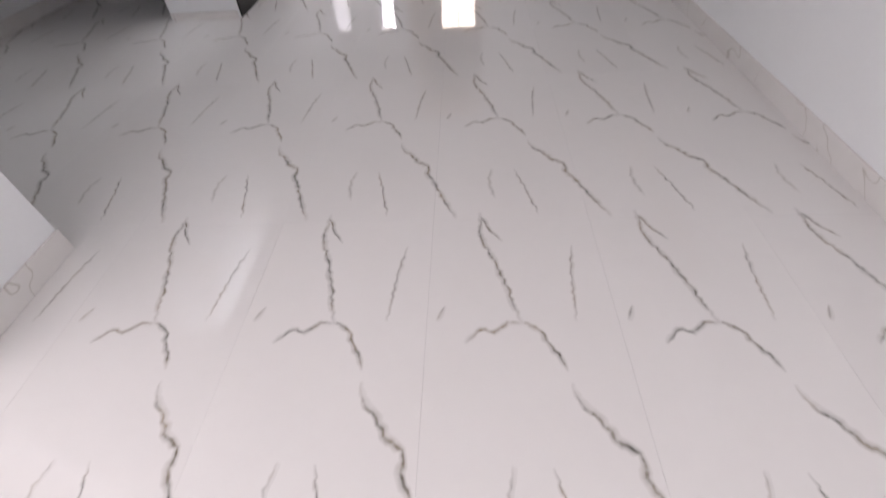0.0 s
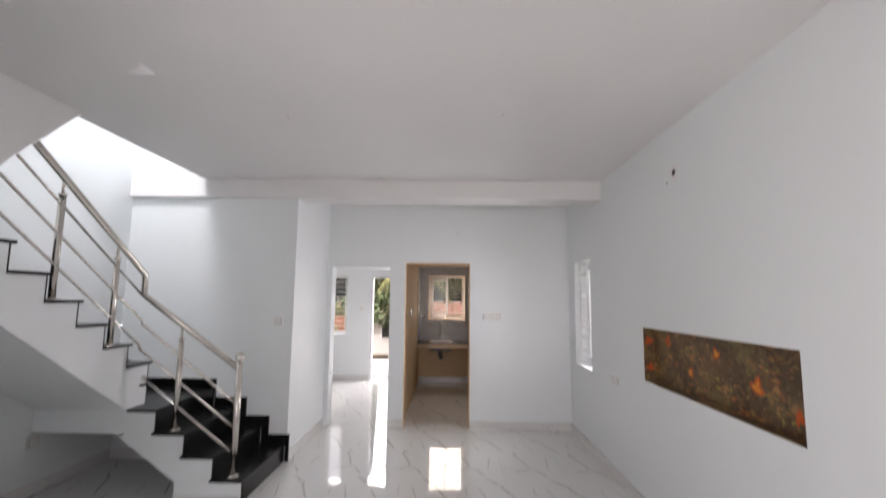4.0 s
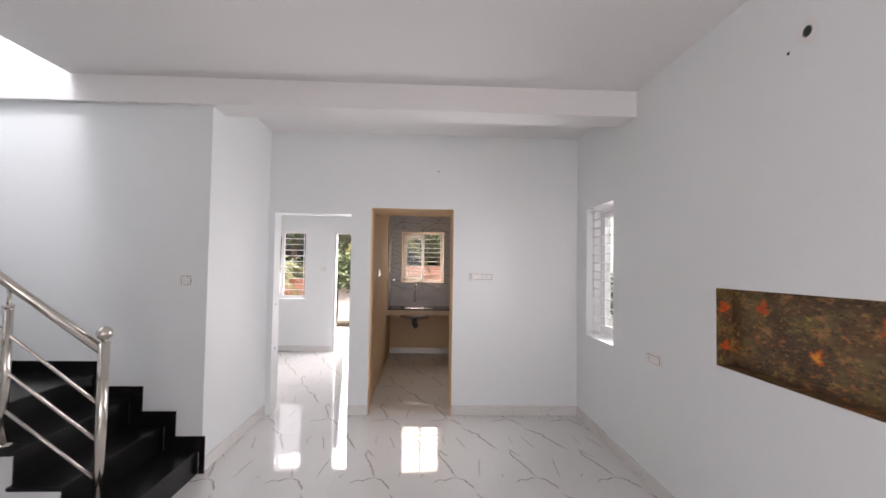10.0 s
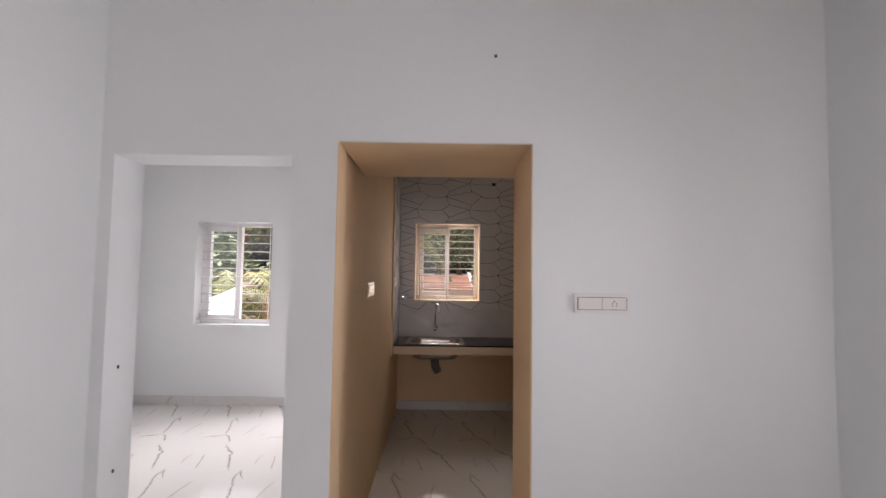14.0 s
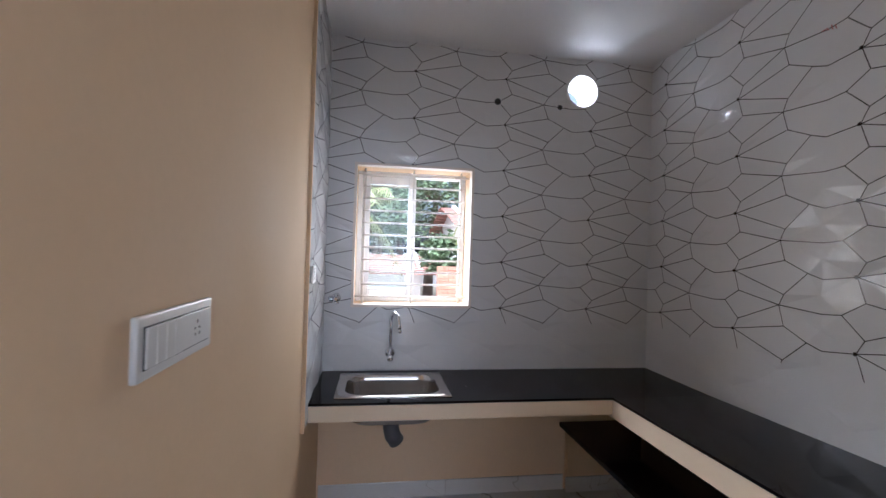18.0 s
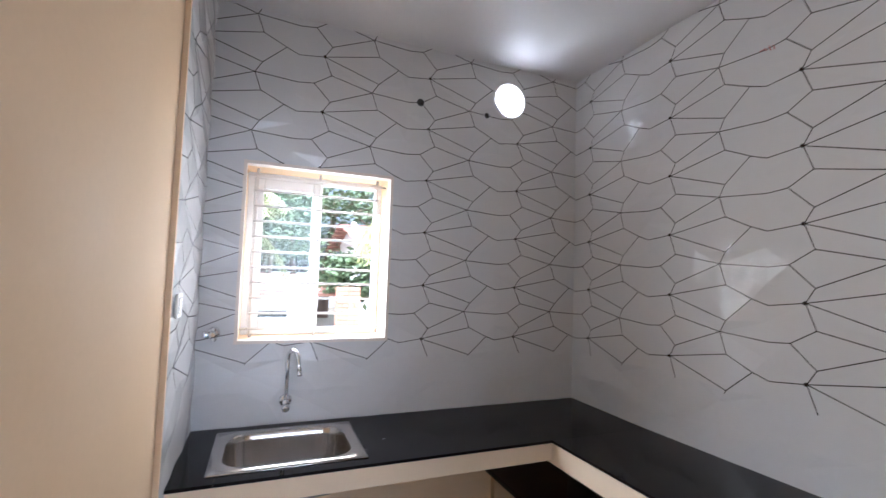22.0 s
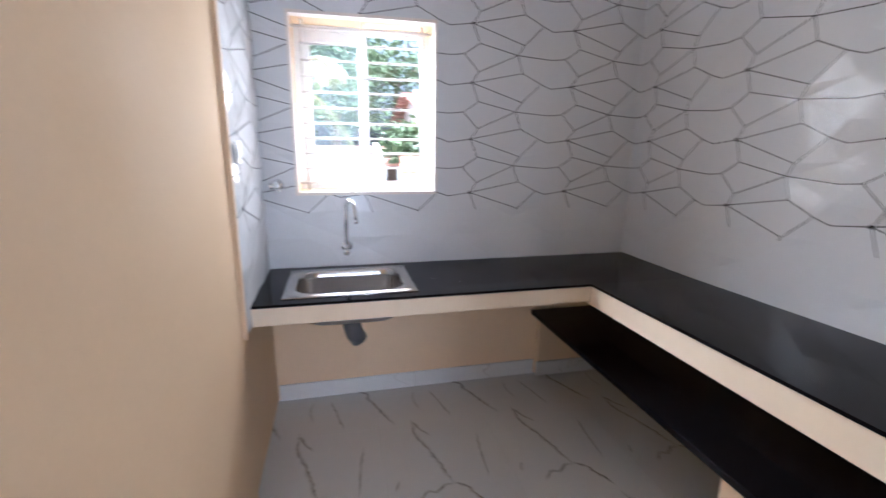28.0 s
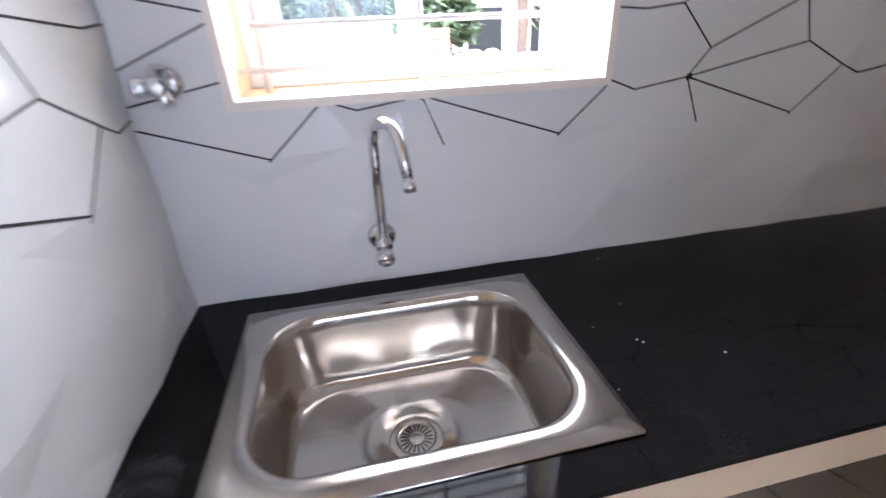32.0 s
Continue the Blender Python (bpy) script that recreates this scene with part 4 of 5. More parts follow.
# ---- skirting tiles ----
def skirting(x0, y0, x1, y1, nx, ny, th=0.012, h=0.1):
    """Skirting tiles from one end to the other, proud of the wall along (nx, ny)."""
    length = math.hypot(x1 - x0, y1 - y0)
    n = max(1, math.ceil(length / 1.19))
    for i in range(n):
        a, b = i / n, (i + 1) / n
        ax, ay, bx, by = x0 + (x1 - x0) * a, y0 + (y1 - y0) * a, x0 + (x1 - x0) * b, y0 + (y1 - y0) * b
        e = 0.0008
        if abs(x1 - x0) > abs(y1 - y0):
            ax, bx = sorted((ax, bx)); ys = sorted((y0, y0 + ny * th))
            d = (ax + e, bx - e, *ys, 0.0006, h)
        else:
            ay, by = sorted((ay, by)); xs = sorted((x0, x0 + nx * th))
            d = (*xs, ay + e, by - e, 0.0006, h)
        ob = part("baseboard", bm_box(*d, 0.002), SKIRT)
        tagged(ob, "pale marble skirting tile along the wall", "skirting", kind="structure")


skirting(XR, -1.8, XR, YF - 0.013, -1, 0)
skirting(0.868, YF, XR - 0.013, YF, 0, -1)
skirting(-0.203, YF, 0.0, YF, 0, -1)
skirting(-1.05, 5.18, -1.05, YF, 1, 0)
skirting(XL, 1.78, XL, 5.17, 1, 0)
skirting(XL + 0.013, 5.18, -1.7, 5.18, 0, -1)
skirting(-0.87, 1.15, -0.87, 1.76, 1, 0)
skirting(-1.64, 4.27, -1.10, 4.27, 0, -1, h=0.05)
skirting(-3.1, 9.72, DX0, 9.72, 0, -1)
skirting(-3.1, 6.66, -3.1, 9.70, 1, 0)
skirting(-0.02, YB, 1.607, YB, 0, -1)
skirting(1.608, 9.605, 2.17, 9.605, 0, -1)
skirting(2.19, 6.66, 2.19, 9.59, -1, 0)
skirting(-0.203, 6.66, -0.203, 9.7, -1, 0)


# ---- patterned kitchen tiles ----
PA, PB = 0.604, 0.3035
HN = {"N": (0, 0), "U": (.038, .058), "D": (.040, -.100), "B": (.265, .154), "C": (.298, .206), "E": (.297, .060), "F": (.411, .005), "H": (.474, .138), "I": (.555, .146), "J": (.473, -.018)}
HD = {"N": -.0022, "U": .0006, "D": .0008, "B": -.0016, "C": .0014, "E": .0004, "F": .0012, "H": -.0004, "I": .0010, "J": -.0008}


def hv(s):
    """A vertex: name, and steps across and up."""
    n, i, j = s
    u, v = HN[n]
    return (u + i * PA, v + j * PB, HD[n] * 3.2)


FACES = [[("N", 0, 0), ("E", 0, 0), ("B", 0, 0), ("U", 0, 0)], [("N", 0, 0), ("C", 0, -1), ("F", 0, 0), ("E", 0, 0)], [("N", 0, 0), ("D", 0, 0), ("B", 0, -1), ("C", 0, -1)],
         [("B", 0, 0), ("E", 0, 0), ("F", 0, 0), ("J", 0, 0), ("N", 1, 0), ("U", 1, 0), ("I", 0, 0), ("H", 0, 0)],
         [("C", 0, -1), ("B", 0, -1), ("H", 0, -1), ("I", 0, -1), ("D", 1, 0), ("N", 1, 0), ("J", 0, 0), ("F", 0, 0)],
         [("I", -1, -1), ("U", 0, -1), ("B", 0, -1), ("D", 0, 0)]]
EDGES = [("N", "U", 0, 0), ("N", "D", 0, 0), ("N", "E", 0, 0), ("N", "C", 0, -1), ("D", "B", 0, -1), ("U", "B", 0, 0), ("B", "C", 0, 0), ("B", "E", 0, 0), ("B", "H", 0, 0), ("C", "F", 0, 1),
         ("E", "F", 0, 0), ("F", "J", 0, 0), ("H", "I", 0, 0), ("J", "N", 1, 0), ("I", "D", 1, 1), ("I", "U", 1, 0)]


def clip(poly, rect):
    """A polygon of (u, v, d) cut to a rectangle (u0, u1, v0, v1)."""
    for k, lim, sg in ((0, rect[0], 1), (0, rect[1], -1), (1, rect[2], 1), (1, rect[3], -1)):
        out = []
        for i, p in enumerate(poly):
            q = poly[(i + 1) % len(poly)]
            a, b = (p[k] - lim) * sg, (q[k] - lim) * sg
            if a >= 0:
                out.append(p)
            if (a > 0 > b) or (a < 0 < b):
                t = a / (a - b)
                out.append(tuple(x + (y - x) * t for x, y in zip(p, q)))
        poly = out
        if len(poly) < 3:
            return []
    return poly


def tile_wall(parent, u0, z0, rects, line_floor, place, hole=None):
    """Tiles over the rectangles of a wall. place(u, v, d) gives the point of the world; lines only above line_floor."""
    us = [r[0] for r in rects] + [r[1] for r in rects]
    vs = [r[2] for r in rects] + [r[3] for r in rects]
    for i in range(int((min(us) - u0) // PA) - 1, int((max(us) - u0) // PA) + 2):
        for j in range(int((min(vs) - z0) // PB) - 1, int((max(vs) - z0) // PB) + 3):
            tb, lb = bmesh.new(), bmesh.new()
            near = hole and (u0 + i * PA - 0.1 < hole[0] + hole[2] and u0 + (i + 1) * PA + 0.1 > hole[0] - hole[2]) and abs(z0 + j * PB - hole[1]) < 0.5
            for f in FACES:
                pts = [(u0 + i * PA + p[0], z0 + j * PB + p[1], p[2]) for p in map(hv, f)]
                c = tuple(sum(q[k] for q in pts) / len(pts) for k in range(3))
                c = (c[0], c[1], c[2] + 0.0004)
                for a in range(len(pts)):
                    tri = [c, pts[a], pts[(a + 1) % len(pts)]]
                    bits = [tri]
                    if near:
                        for _ in range(4):
                            nb = []
                            for t in bits:
                                mids = [tuple((t[x][k] + t[(x + 1) % 3][k]) / 2 for k in range(3)) for x in range(3)]
                                nb += [[t[0], mids[0], mids[2]], [mids[0], t[1], mids[1]], [mids[2], mids[1], t[2]], mids]
                            bits = nb
                    for t in bits:
                        if near:
                            m = [sum(q[k] for q in t) / 3 for k in range(2)]
                            if math.hypot(m[0] - hole[0], m[1] - hole[1]) < hole[2]:
                                continue
                        for r in rects:
                            q = clip(t, r)
                            if q:
                                tb.faces.new([tb.verts.new(place(*w)) for w in q])
            for a, b, di, dj in EDGES:
                if (a + b) in ("DB", "ID") and z0 + (j + dj) * PB < line_floor + 0.35 and (a == "D" and z0 + j * PB < line_floor + 0.15 or a == "I" and z0 + (j + 1) * PB < line_floor + 0.15):
                    continue
                p, q = hv((a, 0, 0)), hv((b, di, dj))
                p = (u0 + i * PA + p[0], z0 + j * PB + p[1], p[2]); q = (u0 + i * PA + q[0], z0 + j * PB + q[1], q[2])
                dx, dy = q[0] - p[0], q[1] - p[1]
                ln = math.hypot(dx, dy)
                w = 0.0019
                ox, oy = -dy / ln * w, dx / ln * w
                steps = 12 if near else 1
                for s in range(steps):
                    A = tuple(p[k] + (q[k] - p[k]) * s / steps for k in range(3)); B = tuple(p[k] + (q[k] - p[k]) * (s + 1) / steps for k in range(3))
                    if near and math.hypot((A[0] + B[0]) / 2 - hole[0], (A[1] + B[1]) / 2 - hole[1]) < hole[2]:
                        continue
                    quad = [(A[0] + ox, A[1] + oy, A[2] + .0012), (B[0] + ox, B[1] + oy, B[2] + .0012), (B[0] - ox, B[1] - oy, B[2] + .0012), (A[0] - ox, A[1] - oy, A[2] + .0012)]
                    for r in rects:
                        rr = (r[0], r[1], max(r[2], line_floor), r[3])
                        if rr[3] > rr[2]:
                            c4 = clip(quad, rr)
                            if c4:
                                lb.faces.new([lb.verts.new(place(*x)) for x in c4])
            cx, cz = u0 + i * PA, z0 + j * PB
            dot = [(cx + .0085 * math.cos(k * math.pi / 4), cz + .0085 * math.sin(k * math.pi / 4), -0.0008) for k in range(8)]
            for r in rects:
                rr = (r[0], r[1], max(r[2], line_floor), r[3])
                if rr[3] > rr[2]:
                    c8 = clip(dot, rr)
                    if c8:
                        lb.faces.new([lb.verts.new(place(*x)) for x in c8])
            if tb.faces:
                bmesh.ops.remove_doubles(tb, verts=tb.verts, dist=0.0002)
                t = part("tile", tb, TILE, parent)
                if lb.faces:
                    part("line_inlay", lb, INK, t)
                else:
                    lb.free()
            else:
                tb.free(); lb.free()


LF = 1.132
tiles_back = thing("wall_tiles_back", (0, 0, 0), "glossy white relief tiles with dark crackle lines on the kitchen rear wall", "wall tiles", kind="structure")
tile_wall(tiles_back, -0.091, 1.235 - 2 * PB, [(-0.02, 0.157, CT, CZ), (0.91, 2.172, CT, CZ), (0.157, 0.91, CT, 1.238), (0.157, 0.91, 2.137, CZ)], LF, lambda u, v, d: (u, 9.599 - d, v), (1.658, 2.717, 0.111))
tiles_right = thing("wall_tiles_right", (0, 0, 0), "glossy white relief tiles with dark crackle lines on the kitchen side wall", "wall tiles", kind="structure")
tile_wall(tiles_right, -7.645 - 4 * PA, 1.236 - 2 * PB, [(-9.601, -6.647, CT, CZ)], LF - 0.009, lambda u, v, d: (2.172 - d, -u, v))
tiles_left = thing("wall_tiles_left", (0, 0, 0), "glossy white relief tiles with dark crackle lines beside the sink", "wall tiles", kind="structure")
tile_wall(tiles_left, 9.06 - PA, 1.238 - 2 * PB, [(8.885, 9.60, CT - 0.09, CZ)], LF, lambda u, v, d: (-0.010 + d, u, v))
boxes("tile_edge_trim", CREAM, (-0.03, -0.004, 8.868, 8.885, CT - 0.09, CZ), label="cream edge beside the tiles", category="trim")


# ---- marble floor tiles with veins ----
def vein_material():
    m = bpy.data.materials.new("marble_vein")
    m.use_nodes = True
    n, l = m.node_tree.nodes, m.node_tree.links
    b = n["Principled BSDF"]
    b.inputs["Roughness"].default_value = 0.05
    at = n.new("ShaderNodeAttribute"); at.attribute_name = "vein"
    geo = n.new("ShaderNodeNewGeometry")
    ns = n.new("ShaderNodeTexNoise"); ns.inputs["Scale"].default_value = 45; ns.inputs["Detail"].default_value = 6
    l.new(geo.outputs["Position"], ns.inputs["Vector"])
    mr = n.new("ShaderNodeMapRange"); mr.inputs["From Min"].default_value = 0.12; mr.inputs["From Max"].default_value = 0.66
    l.new(ns.outputs["Fac"], mr.inputs["Value"])
    mu = n.new("ShaderNodeMath"); mu.operation = 'MULTIPLY'
    l.new(at.outputs["Fac"], mu.inputs[0]); l.new(mr.outputs["Result"], mu.inputs[1])
    mx = n.new("ShaderNodeMix"); mx.data_type = 'RGBA'
    mx.inputs["A"].default_value = (0.70, 0.695, 0.68, 1)
    tone = n.new("ShaderNodeTexNoise"); tone.inputs["Scale"].default_value = 9; tone.inputs["Detail"].default_value = 3
    l.new(geo.outputs["Position"], tone.inputs["Vector"])
    dark = n.new("ShaderNodeMix"); dark.data_type = 'RGBA'
    dark.inputs["A"].default_value = (0.085, 0.085, 0.07, 1)
    dark.inputs["B"].default_value = (0.24, 0.19, 0.12, 1)
    tr = n.new("ShaderNodeMapRange"); tr.inputs["From Min"].default_value = 0.4; tr.inputs["From Max"].default_value = 0.62
    l.new(tone.outputs["Fac"], tr.inputs["Value"])
    l.new(tr.outputs["Result"], dark.inputs["Factor"])
    l.new(dark.outputs["Result"], mx.inputs["B"])
    l.new(mu.outputs[0], mx.inputs["Factor"])
    l.new(mx.outputs["Result"], b.inputs["Base Color"])
    return m


VEIN = vein_material()
TW, TL, NX, NY = 0.5965, 1.2275, 0.832, 1.408
VEINS = [  # (strength, half width, points from the knot)
    (0.75, 0.016, [(-.122, .52), (-.12, .44), (-.117, .382), (-.066, .241), (-.035, .116), (-.01, .025), (0, 0)]),
    (0.9, 0.011, [(-.122, .508), (-.10, .47), (-.088, .427), (-.062, .385), (-.039, .36)]),
    (0.8, 0.013, [(0.004, 0), (-.043, .004), (-.07, -.02), (-.089, -.037), (-.115, -.022), (-.141, -.027), (-.181, -.073)]),
    (1.0, 0.014, [(-.012, .012), (.025, -.010), (.05, -.027), (.064, -.06), (.076, -.086), (.098, -.12), (.114, -.165)]),
    (0.85, 0.018, [(.12, -.20), (.125, -.235), (.148, -.271), (.17, -.29), (.189, -.321), (.202, -.35), (.215, -.363), (.24, -.38), (.257, -.39), (.262, -.412), (.252, -.44), (.262, -.46), (.29, -.52), (.325, -.60), (.37, -.70), (.385, -.74)]),
    (0.8, 0.009, [(.035, .80), (.051, .75), (.075, .67), (.091, .606), (.109, .51)]),
    (0.6, 0.010, [(.21, .34), (.202, .297), (.19, .23), (.181, .162), (.167, .008)]),
    (0.5, 0.012, [(-.243, .065), (-.252, .04), (-.268, .008)]),
    (0.35, 0.012, [(-.06, -.42), (-.075, -.50), (-.07, -.56), (-.055, -.62)]),
]


def vein_mesh():
    bm = bmesh.new()
    lay = bm.verts.layers.float.new("vein")
    rnd = random.Random(5)
    for s, w, pts in VEINS:
        fine = []
        for (a, b), (c, d) in zip(pts, pts[1:]):
            k = max(1, int(math.hypot(c - a, d - b) / 0.013))
            for i in range(k):
                t = i / k
                fine.append((a + (c - a) * t + rnd.uniform(-.004, .004), b + (d - b) * t + rnd.uniform(-.003, .003)))
        fine.append(pts[-1])
        prev = None
        for i, (x, y) in enumerate(fine):
            x2, y2 = fine[min(i + 1, len(fine) - 1)]
            x1, y1 = fine[max(i - 1, 0)]
            dx, dy = x2 - x1, y2 - y1
            ln = math.hypot(dx, dy) or 1
            e = i / (len(fine) - 1)
            taper = min(1, 5 * e + 0.1, 5 * (1 - e) + 0.1)
            ww = 0.8 * w * (0.55 + 0.45 * taper) * rnd.uniform(0.7, 1.3)
            nx, ny = -dy / ln * ww, dx / ln * ww
            sk = 0.32 * math.sin(i * 0.21 + w * 900) + rnd.uniform(-0.12, 0.12)
            row = []
            for q, val in ((-1, 0), (-0.45 + sk, s * taper * 0.42), (-0.14 + sk, s * taper), (0.1 + sk, s * taper), (0.38 + sk, s * taper * 0.35), (1, 0)):
                v = bm.verts.new((x + nx * q, y + ny * q, 0.0004))
                v[lay] = min(1.0, val * 1.15)
                row.append(v)
            if prev:
                for a in range(5):
                    bm.faces.new((prev[a], prev[a + 1], row[a + 1], row[a]))
            prev = row
    me = bpy.data.meshes.new("vein")
    for f in bm.faces:
        f.normal_update()
        if f.normal.z < 0:
            f.normal_flip()
    bm.to_mesh(me)
    bm.free()
    me.materials.append(VEIN)
    return me


VEIN_ME = vein_mesh()
g = 0.0002
TILE_ME = mesh_from("floor_tile", bm_box(g, TW - g, g, TL - g, -0.010, 0.0, 0.0003), MARBLE)
TX0, TY0 = NX - 0.30 - 6 * TW, NY - 0.75 - 2 * TL
for i in range(10):
    for j in range(10):
        x, y = TX0 + i * TW, TY0 + j * TL
        if x > XR or y > 9.8 or x < -3.4 or (x < -1.6 and y < 0.5):
            continue
        t = new("floor_tile", TILE_ME)
        t.location = (x, y, 0)
        t.parent = floor_bed
        v = new("vein", VEIN_ME)
        v.location = (0.30, 0.75, 0)
        v.parent = t

# ---- specks and marks ----
rs = random.Random(4)
bm = bmesh.new()
for x, y in ((0.768, 9.304), (0.818, 9.272), (0.832, 9.241), (0.825, 9.25), (0.725, 9.148), (0.86, 9.36), (0.95, 9.18), (0.69, 9.56), (0.92, 9.55), (0.72, 9.45)):
    r = rs.uniform(0.001, 0.0028)
    vs = [bm.verts.new((x + r * rs.uniform(.6, 1.2) * math.cos(a), y + r * rs.uniform(.6, 1.2) * math.sin(a), CT + 0.0006)) for a in (0, 1.05, 2.1, 3.14, 4.2, 5.2)]
    bm.faces.new(vs)
tagged(part("paint_specks", bm, PLASTIC), "dried white paint specks on the black worktop", "paint", kind="stuff")
RED = material("red_marker", (0.45, 0.05, 0.04), 0.5)
bm = bmesh.new()
for k, (a, b, c, d) in enumerate(((8.40, 2.588, 8.378, 2.592), (8.378, 2.592, 8.372, 2.579), (8.362, 2.598, 8.355, 2.575), (8.345, 2.592, 8.34, 2.572))):
    bm_tube([(2.1655, a, b), (2.1655, c, d)], 0.0016, 5, bm=bm)
tagged(part("marker_scribble", bm, RED), "small red marker scribble on the white tiles", "scribble")

# ---- outside: ground, houses, trees ----
GROUND = material("dry_ground", (0.36, 0.30, 0.23), 0.9, grain=0.4, scale=6, bump=0.3, stain=0.6, stain_scale=0.3, tint=(0.22, 0.22, 0.10))
CONCRETE = material("pale_concrete", (0.66, 0.64, 0.61), 0.8, grain=0.25, scale=12, bump=0.2, stain=0.4, stain_scale=0.8)
PLASTER = material("white_house_plaster", (0.80, 0.77, 0.75), 0.8, grain=0.15, scale=9, stain=0.4, stain_scale=0.7)
ROOF = material("clay_roof", (0.40, 0.22, 0.17), 0.8, grain=0.4, scale=14, stain=0.5, stain_scale=1.5, random_shift=0.15)
BARK = material("bark", (0.16, 0.11, 0.08), 0.9, grain=0.5, scale=18, bump=0.5)
LEAVES = [material("leaf_green_dark", (0.11, 0.145, 0.075), 0.5, grain=0.3, scale=8, stain=0.6, stain_scale=2, tint=(0.10, 0.16, 0.04)), material("leaf_green_light", (0.15, 0.19, 0.10), 0.5, grain=0.3, scale=8, stain=0.6, stain_scale=2, tint=(0.06, 0.12, 0.03))]
PALM = material("palm_green", (0.16, 0.17, 0.05), 0.5, grain=0.3, scale=10, stain=0.6, stain_scale=3, tint=(0.30, 0.24, 0.10))
BRICK = material("red_brick", (0.36, 0.17, 0.11), 0.85, grain=0.4, scale=20, bump=0.3, random_shift=0.2)
GZ = -0.45
bm = bmesh.new()
bmesh.ops.create_grid(bm, x_segments=40, y_segments=40, size=300)
bmesh.ops.translate(bm, verts=bm.verts, vec=(0, 0, GZ))
tagged(part("ground", bm, GROUND), "dry earth with patches of grass", "ground", kind="structure")
boxes("pavement", CONCRETE, (-5.0, 4.5, 9.97, 13.2, GZ - 0.1, -0.06), (2.43, 4.6, -2.0, 9.96, GZ - 0.1, -0.10), label="pale concrete apron round the house", category="pavement")
boxes("pavement_entrance", CONCRETE, (-6.0, -1.11, -6.0, 1.5, GZ - 0.1, -0.04), (-1.11, 2.6, -6.0, -2.01, GZ - 0.1, -0.04), label="pale concrete forecourt", category="pavement")


def tree(at, height, spread, mat, seed, clumps=26, per=55, leaf=0.11):
    rnd = random.Random(seed)
    t = thing("tree", at, "leafy green tree with an uneven crown", "tree")
    bm = bmesh.new()
    top = (rnd.uniform(-.3, .3), rnd.uniform(-.3, .3), height * 0.62)
    n = 7
    rings = []
    for i in range(n):
        k = i / (n - 1)
        r = 0.14 * (1 - 0.65 * k) * height / 5
        c = Vector((top[0] * k + 0.06 * math.sin(4 * k + seed), top[1] * k, top[2] * k))
        rings.append([bm.verts.new(c + Vector((r * math.cos(a * math.pi / 4), r * math.sin(a * math.pi / 4), 0))) for a in range(8)])
    for a, b in zip(rings, rings[1:]):
        for s in range(8):
            bm.faces.new((a[s], a[(s + 1) % 8], b[(s + 1) % 8], b[s]))
    part("trunk", bm, BARK, t, smooth=True)
    cl = bmesh.new()
    for c in range(clumps):
        a, el = rnd.uniform(0, 2 * math.pi), rnd.uniform(-0.5, 1.0)
        rr = spread * rnd.uniform(0.35, 1.0)
        cen = Vector((top[0] + rr * math.cos(a) * math.cos(el), top[1] + rr * math.sin(a) * math.cos(el), height * 0.62 + spread * 0.75 * math.sin(el)))
        if c < 6:
            part("limb", bm_tube([(top[0] * .8, top[1] * .8, height * 0.5), tuple(cen)], 0.03 * height / 5, 6), BARK, t)
        cr = spread * rnd.uniform(0.22, 0.42)
        for _ in range(per):
            d = Vector((rnd.gauss(0, 1), rnd.gauss(0, 1), rnd.gauss(0, 0.7))).normalized() * cr * rnd.uniform(0.5, 1.05)
            p = cen + d
            u = Vector((rnd.uniform(-1, 1), rnd.uniform(-1, 1), rnd.uniform(-.6, .3))).normalized()
            w = u.cross(Vector((rnd.uniform(-1, 1), rnd.uniform(-1, 1), 1))).normalized()
            s = leaf * rnd.uniform(0.6, 1.4)
            q = [p, p + u * s * 0.5 + w * s * 0.28, p + u * s, p + u * s * 0.5 - w * s * 0.28]
            cl.faces.new([cl.verts.new(x) for x in q])
    part("crown", cl, mat, t)
    return t


def palm(at, height, seed, fronds=15, size=2.0):
    rnd = random.Random(seed)
    t = thing("palm", at, "green and yellow palm with drooping fronds", "palm tree")
    part("trunk", bm_tube([(0, 0, 0), (0.05, 0, height * 0.5), (0, 0.05, height)], 0.09, 10), BARK, t, smooth=True)
    for f in range(fronds):
        bm = bmesh.new()
        a = 2 * math.pi * f / fronds + rnd.uniform(-.2, .2)
        lift = rnd.uniform(0.1, 1.1)
        pts = []
        for i in range(11):
            k = i / 10
            out = size * k
            pts.append(Vector((out * math.cos(a) * (1 - 0.2 * k), out * math.sin(a) * (1 - 0.2 * k), height + size * (lift * k - 0.95 * k * k))))
        bm_tube([tuple(p) for p in pts], 0.012, 5, bm=bm)
        side = Vector((-math.sin(a), math.cos(a), 0))
        for i in range(1, 10):
            for h in (0, 0.33, 0.66):
                p = pts[i] + (pts[i + 1] - pts[i]) * h
                d = (pts[i + 1] - pts[i]).normalized()
                ln = size * 0.26 * (1 - abs(i / 10 - 0.45))
                for sg in (-1, 1):
                    tip = p + side * sg * ln + d * ln * 0.55 + Vector((0, 0, -ln * rnd.uniform(0.15, 0.6)))
                    bm.faces.new([bm.verts.new(x) for x in (p - d * 0.02, p + d * 0.02, tip)])
        part("frond", bm, PALM, t)
    return t


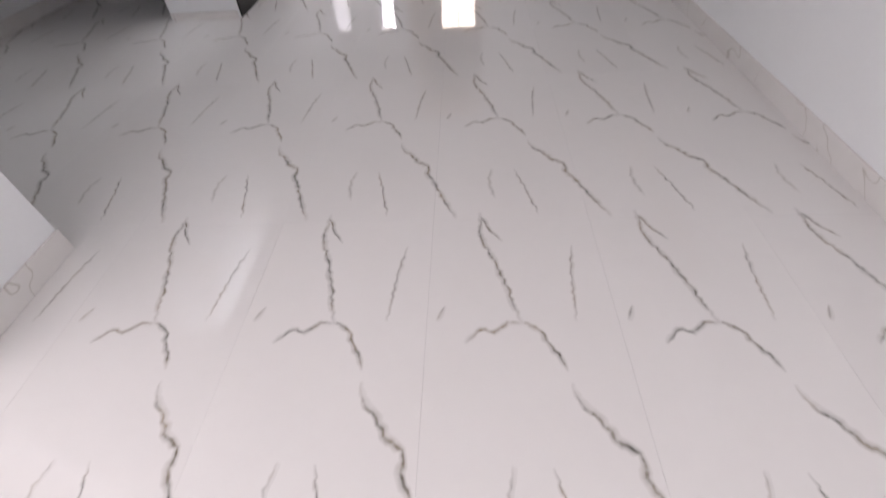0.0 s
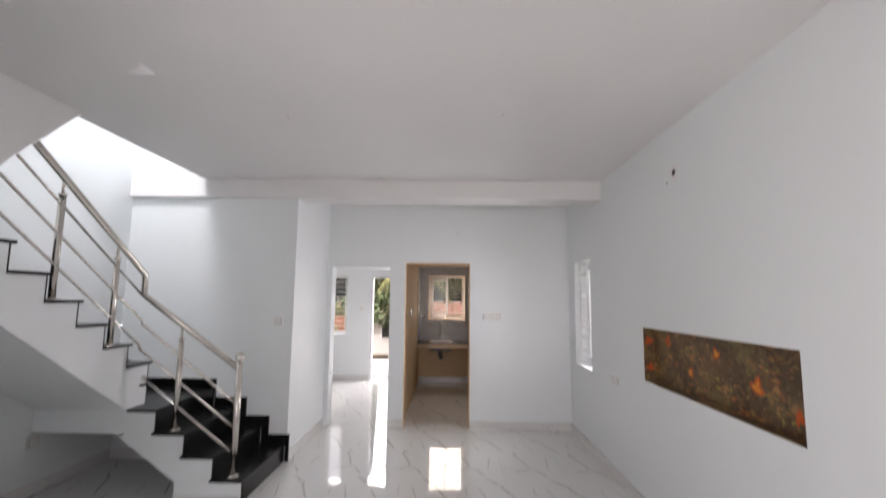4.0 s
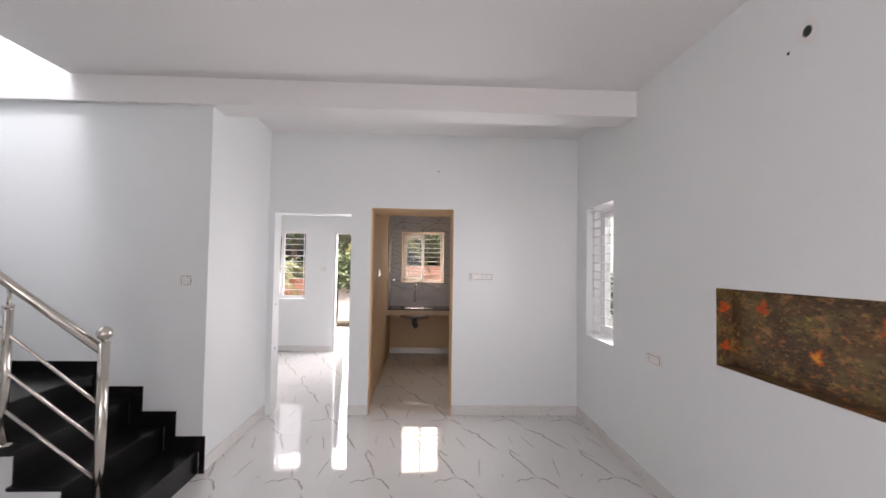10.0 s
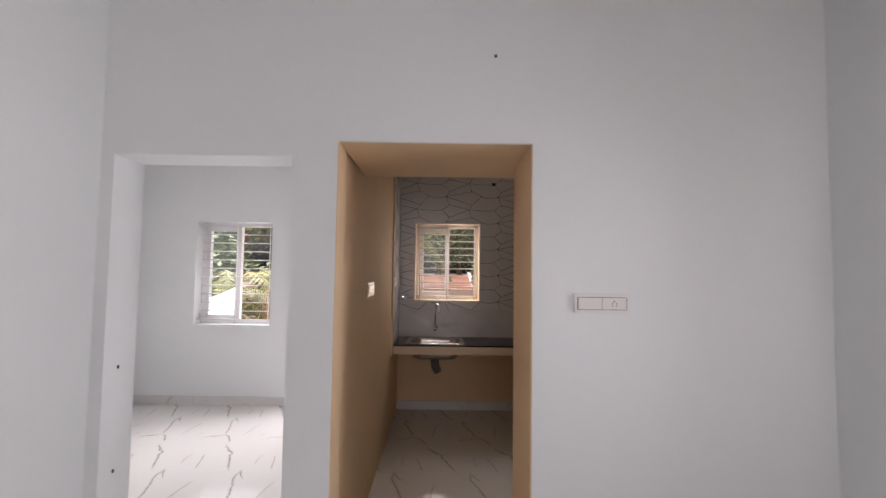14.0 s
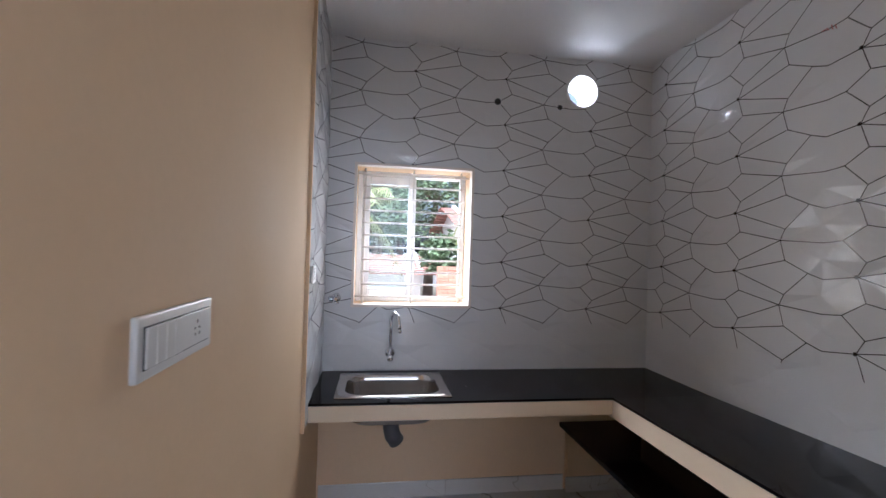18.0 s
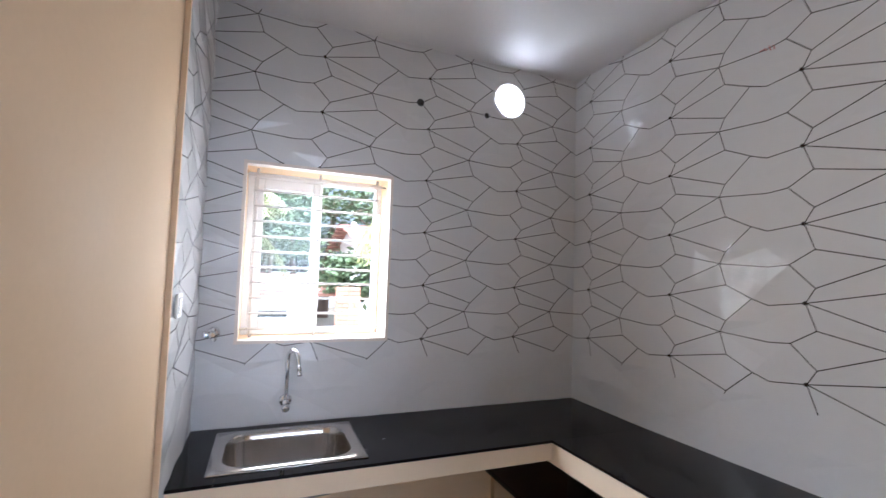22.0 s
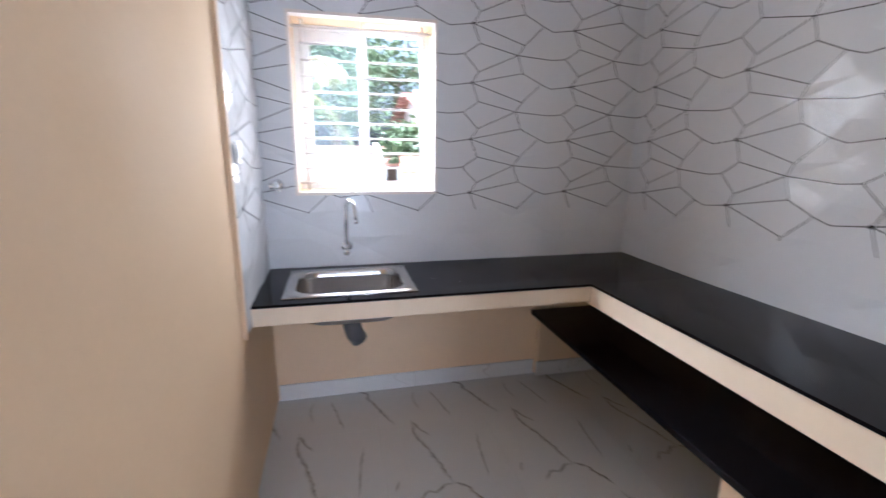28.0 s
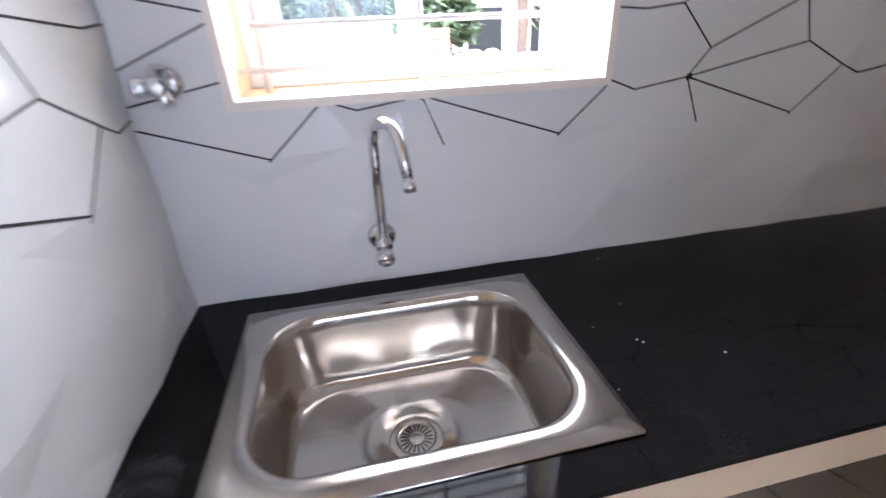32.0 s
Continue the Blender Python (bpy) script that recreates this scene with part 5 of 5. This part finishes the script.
def house(at, w, d, h, roof_h, label, windows=2):
    """A small plastered house whose ridge runs along x."""
    t = thing("house", at, label, "house")
    part("wall", bm_box(0, w, 0, d, 0, h), PLASTER, t)
    e = 0.45
    nrow = 9
    for sgn in (0, 1):
        for r in range(nrow):
            bm = bmesh.new()
            k0, k1 = r / nrow, (r + 1.12) / nrow
            y0 = -e + (d / 2 + e) * k0; y1 = -e + (d / 2 + e) * k1
            z0 = h + roof_h * k0 - 0.1 + 0.05; z1 = h + roof_h * k1 - 0.1
            if sgn:
                y0, y1 = d - y0, d - y1
            vs = [bm.verts.new(c) for c in ((-e, y0, z0), (w + e, y0, z0), (w + e, y1, z1), (-e, y1, z1), (-e, y0, z0 - 0.06), (w + e, y0, z0 - 0.06))]
            bm.faces.new(vs[:4])
            bm.faces.new((vs[0], vs[4], vs[5], vs[1]))
            part("roof_course", bm, ROOF, t, "red clay tiled roof")
    for gx in (0.0, w):
        part("gable", bm_prism([(0, h), (d, h), (d / 2, h + roof_h)], "x", gx - 0.05, gx + 0.05), PLASTER, t)
    for i in range(windows):
        x = w * (i + 0.5) / windows
        wd = part("window", bm_box(x - 0.45, x + 0.45, -0.04, 0.02, h * 0.35, h * 0.75, 0.005), UPVC, t)
        part("pane", bm_box(x - 0.38, x + 0.38, -0.05, -0.041, h * 0.38, h * 0.72), DARK, wd)
    return t


house((-4.6, 17.5, GZ), 6.0, 4.0, 1.62, 0.42, "low white house with a red clay tiled roof", 3)
house((13.5, 17.5, GZ), 5.0, 5.0, 2.6, 1.0, "white neighbouring house with a red roof", 2)
house((5.6, 0.5, GZ), 3.5, 14.0, 6.0, 1.0, "white neighbouring house close to the side wall", 0)
for k, (x, y, hh, sp) in enumerate(((2.05, 17.0, 3.0, 0.72), (0.4, 22.8, 5.2, 2.0), (-2.6, 23.0, 5.4, 2.0), (1.4, 24.5, 6.5, 2.4), (-1.5, 25.0, 7.0, 2.6), (4.8, 24.0, 6.5, 2.4), (-5.0, 24.5, 6.5, 2.5), (-4.9, 14.3, 3.0, 1.2), (-3.3, 14.8, 2.2, 0.9), (-2.2, 15.3, 2.6, 1.0), (-7.5, 17.0, 5.0, 2.0), (8.5, 24.0, 7.0, 2.6), (-9, 25, 7, 2.8), (0.2, 31.0, 8.0, 3.0), (5.2, 12.2, 2.4, 0.9))):
    tree((x, y, GZ), hh, sp, LEAVES[k % 2], 11 + k, clumps=38, per=70, leaf=0.12 + 0.012 * hh)
palm((-3.7, 12.9, GZ), 1.5, 3, size=1.7)
palm((-0.6, 15.8, GZ), 2.9, 4, size=1.8)
palm((3.3, 16.2, GZ), 3.5, 5, size=1.7)
palm((5.8, 19.5, GZ), 3.4, 6, size=2.2)
house((2.75, 18.6, GZ), 4.2, 4.5, 2.9, 0.7, "grey plastered house with a dark window behind the yard", 3)
low = thing("yard_wall", (2.3, 15.2, GZ), "low white yard wall beside a brick pillar", "wall")
part("wall_block", bm_box(-0.25, 1.1, -0.08, 0.08, 0, 1.36, 0.01), PLASTER, low)
pil = thing("brick_pillar", (1.72, 15.3, GZ), "half plastered pillar of red bricks in the yard", "pillar")
pm = [mesh_from("brick", bm_box(0, 0.205, 0, 0.1, 0, 0.068, 0.004), BRICK), mesh_from("brick", bm_box(0, 0.1, 0, 0.205, 0, 0.068, 0.004), BRICK)]
for r in range(24):
    for c in range(4):
        ob = new("brick", pm[r % 2])
        ob.parent = pil
        ob.location = ((c % 2) * 0.21 - 0.21, (c // 2) * 0.105, r * 0.074) if r % 2 == 0 else (c * 0.105 - 0.21, 0.0, r * 0.074)
for bx in (2.25, 2.5):
    bag = thing("cement_bag", (bx, 15.2, GZ + 1.36), "crumpled white sack lying on a low wall", "sack")
    bb = bmesh.new()
    bmesh.ops.create_icosphere(bb, subdivisions=3, radius=1)
    rb = random.Random(int(bx * 100))
    for v in bb.verts:
        v.co = Vector((v.co.x * 0.13, v.co.y * 0.08, max(v.co.z, -0.6) * 0.075 + 0.045)) * rb.uniform(0.93, 1.06)
    part("sack", bb, PLASTER, bag, smooth=True)
# stack of red bricks on the apron
st = thing("brick_stack", (-3.0, 14.2, GZ), "stack of dusty red bricks on the ground", "bricks")
bk = mesh_from("brick", bm_box(0, 0.22, 0, 0.105, 0, 0.07, 0.004), BRICK)
rb = random.Random(9)
for r in range(22):
    for c in range(4):
        ob = new("brick", bk)
        ob.parent = st
        ob.location = (c * 0.228 - 0.45 + (0.1 if r % 2 else 0) + rb.uniform(-.01, .01), rb.uniform(-.02, .02), r * 0.0715)
boxes("garden_wall", PLASTER, (-14, 14, 33.0, 33.2, GZ, 1.5), label="long white compound wall far behind the trees", category="wall")

for k, (x, y, hh, sp) in enumerate(((4.9, 9.6, 1.5, 0.6), (4.7, 11.0, 1.8, 0.7), (-6.5, 26.0, 8.5, 3.0), (2.8, 27.5, 9.0, 3.2), (7.0, 29.0, 9.0, 3.2), (-3.0, 29.5, 9.0, 3.2))):
    tree((x, y, GZ), hh, sp, LEAVES[(k + 1) % 2], 51 + k, clumps=34, per=60, leaf=0.12 + 0.014 * hh)
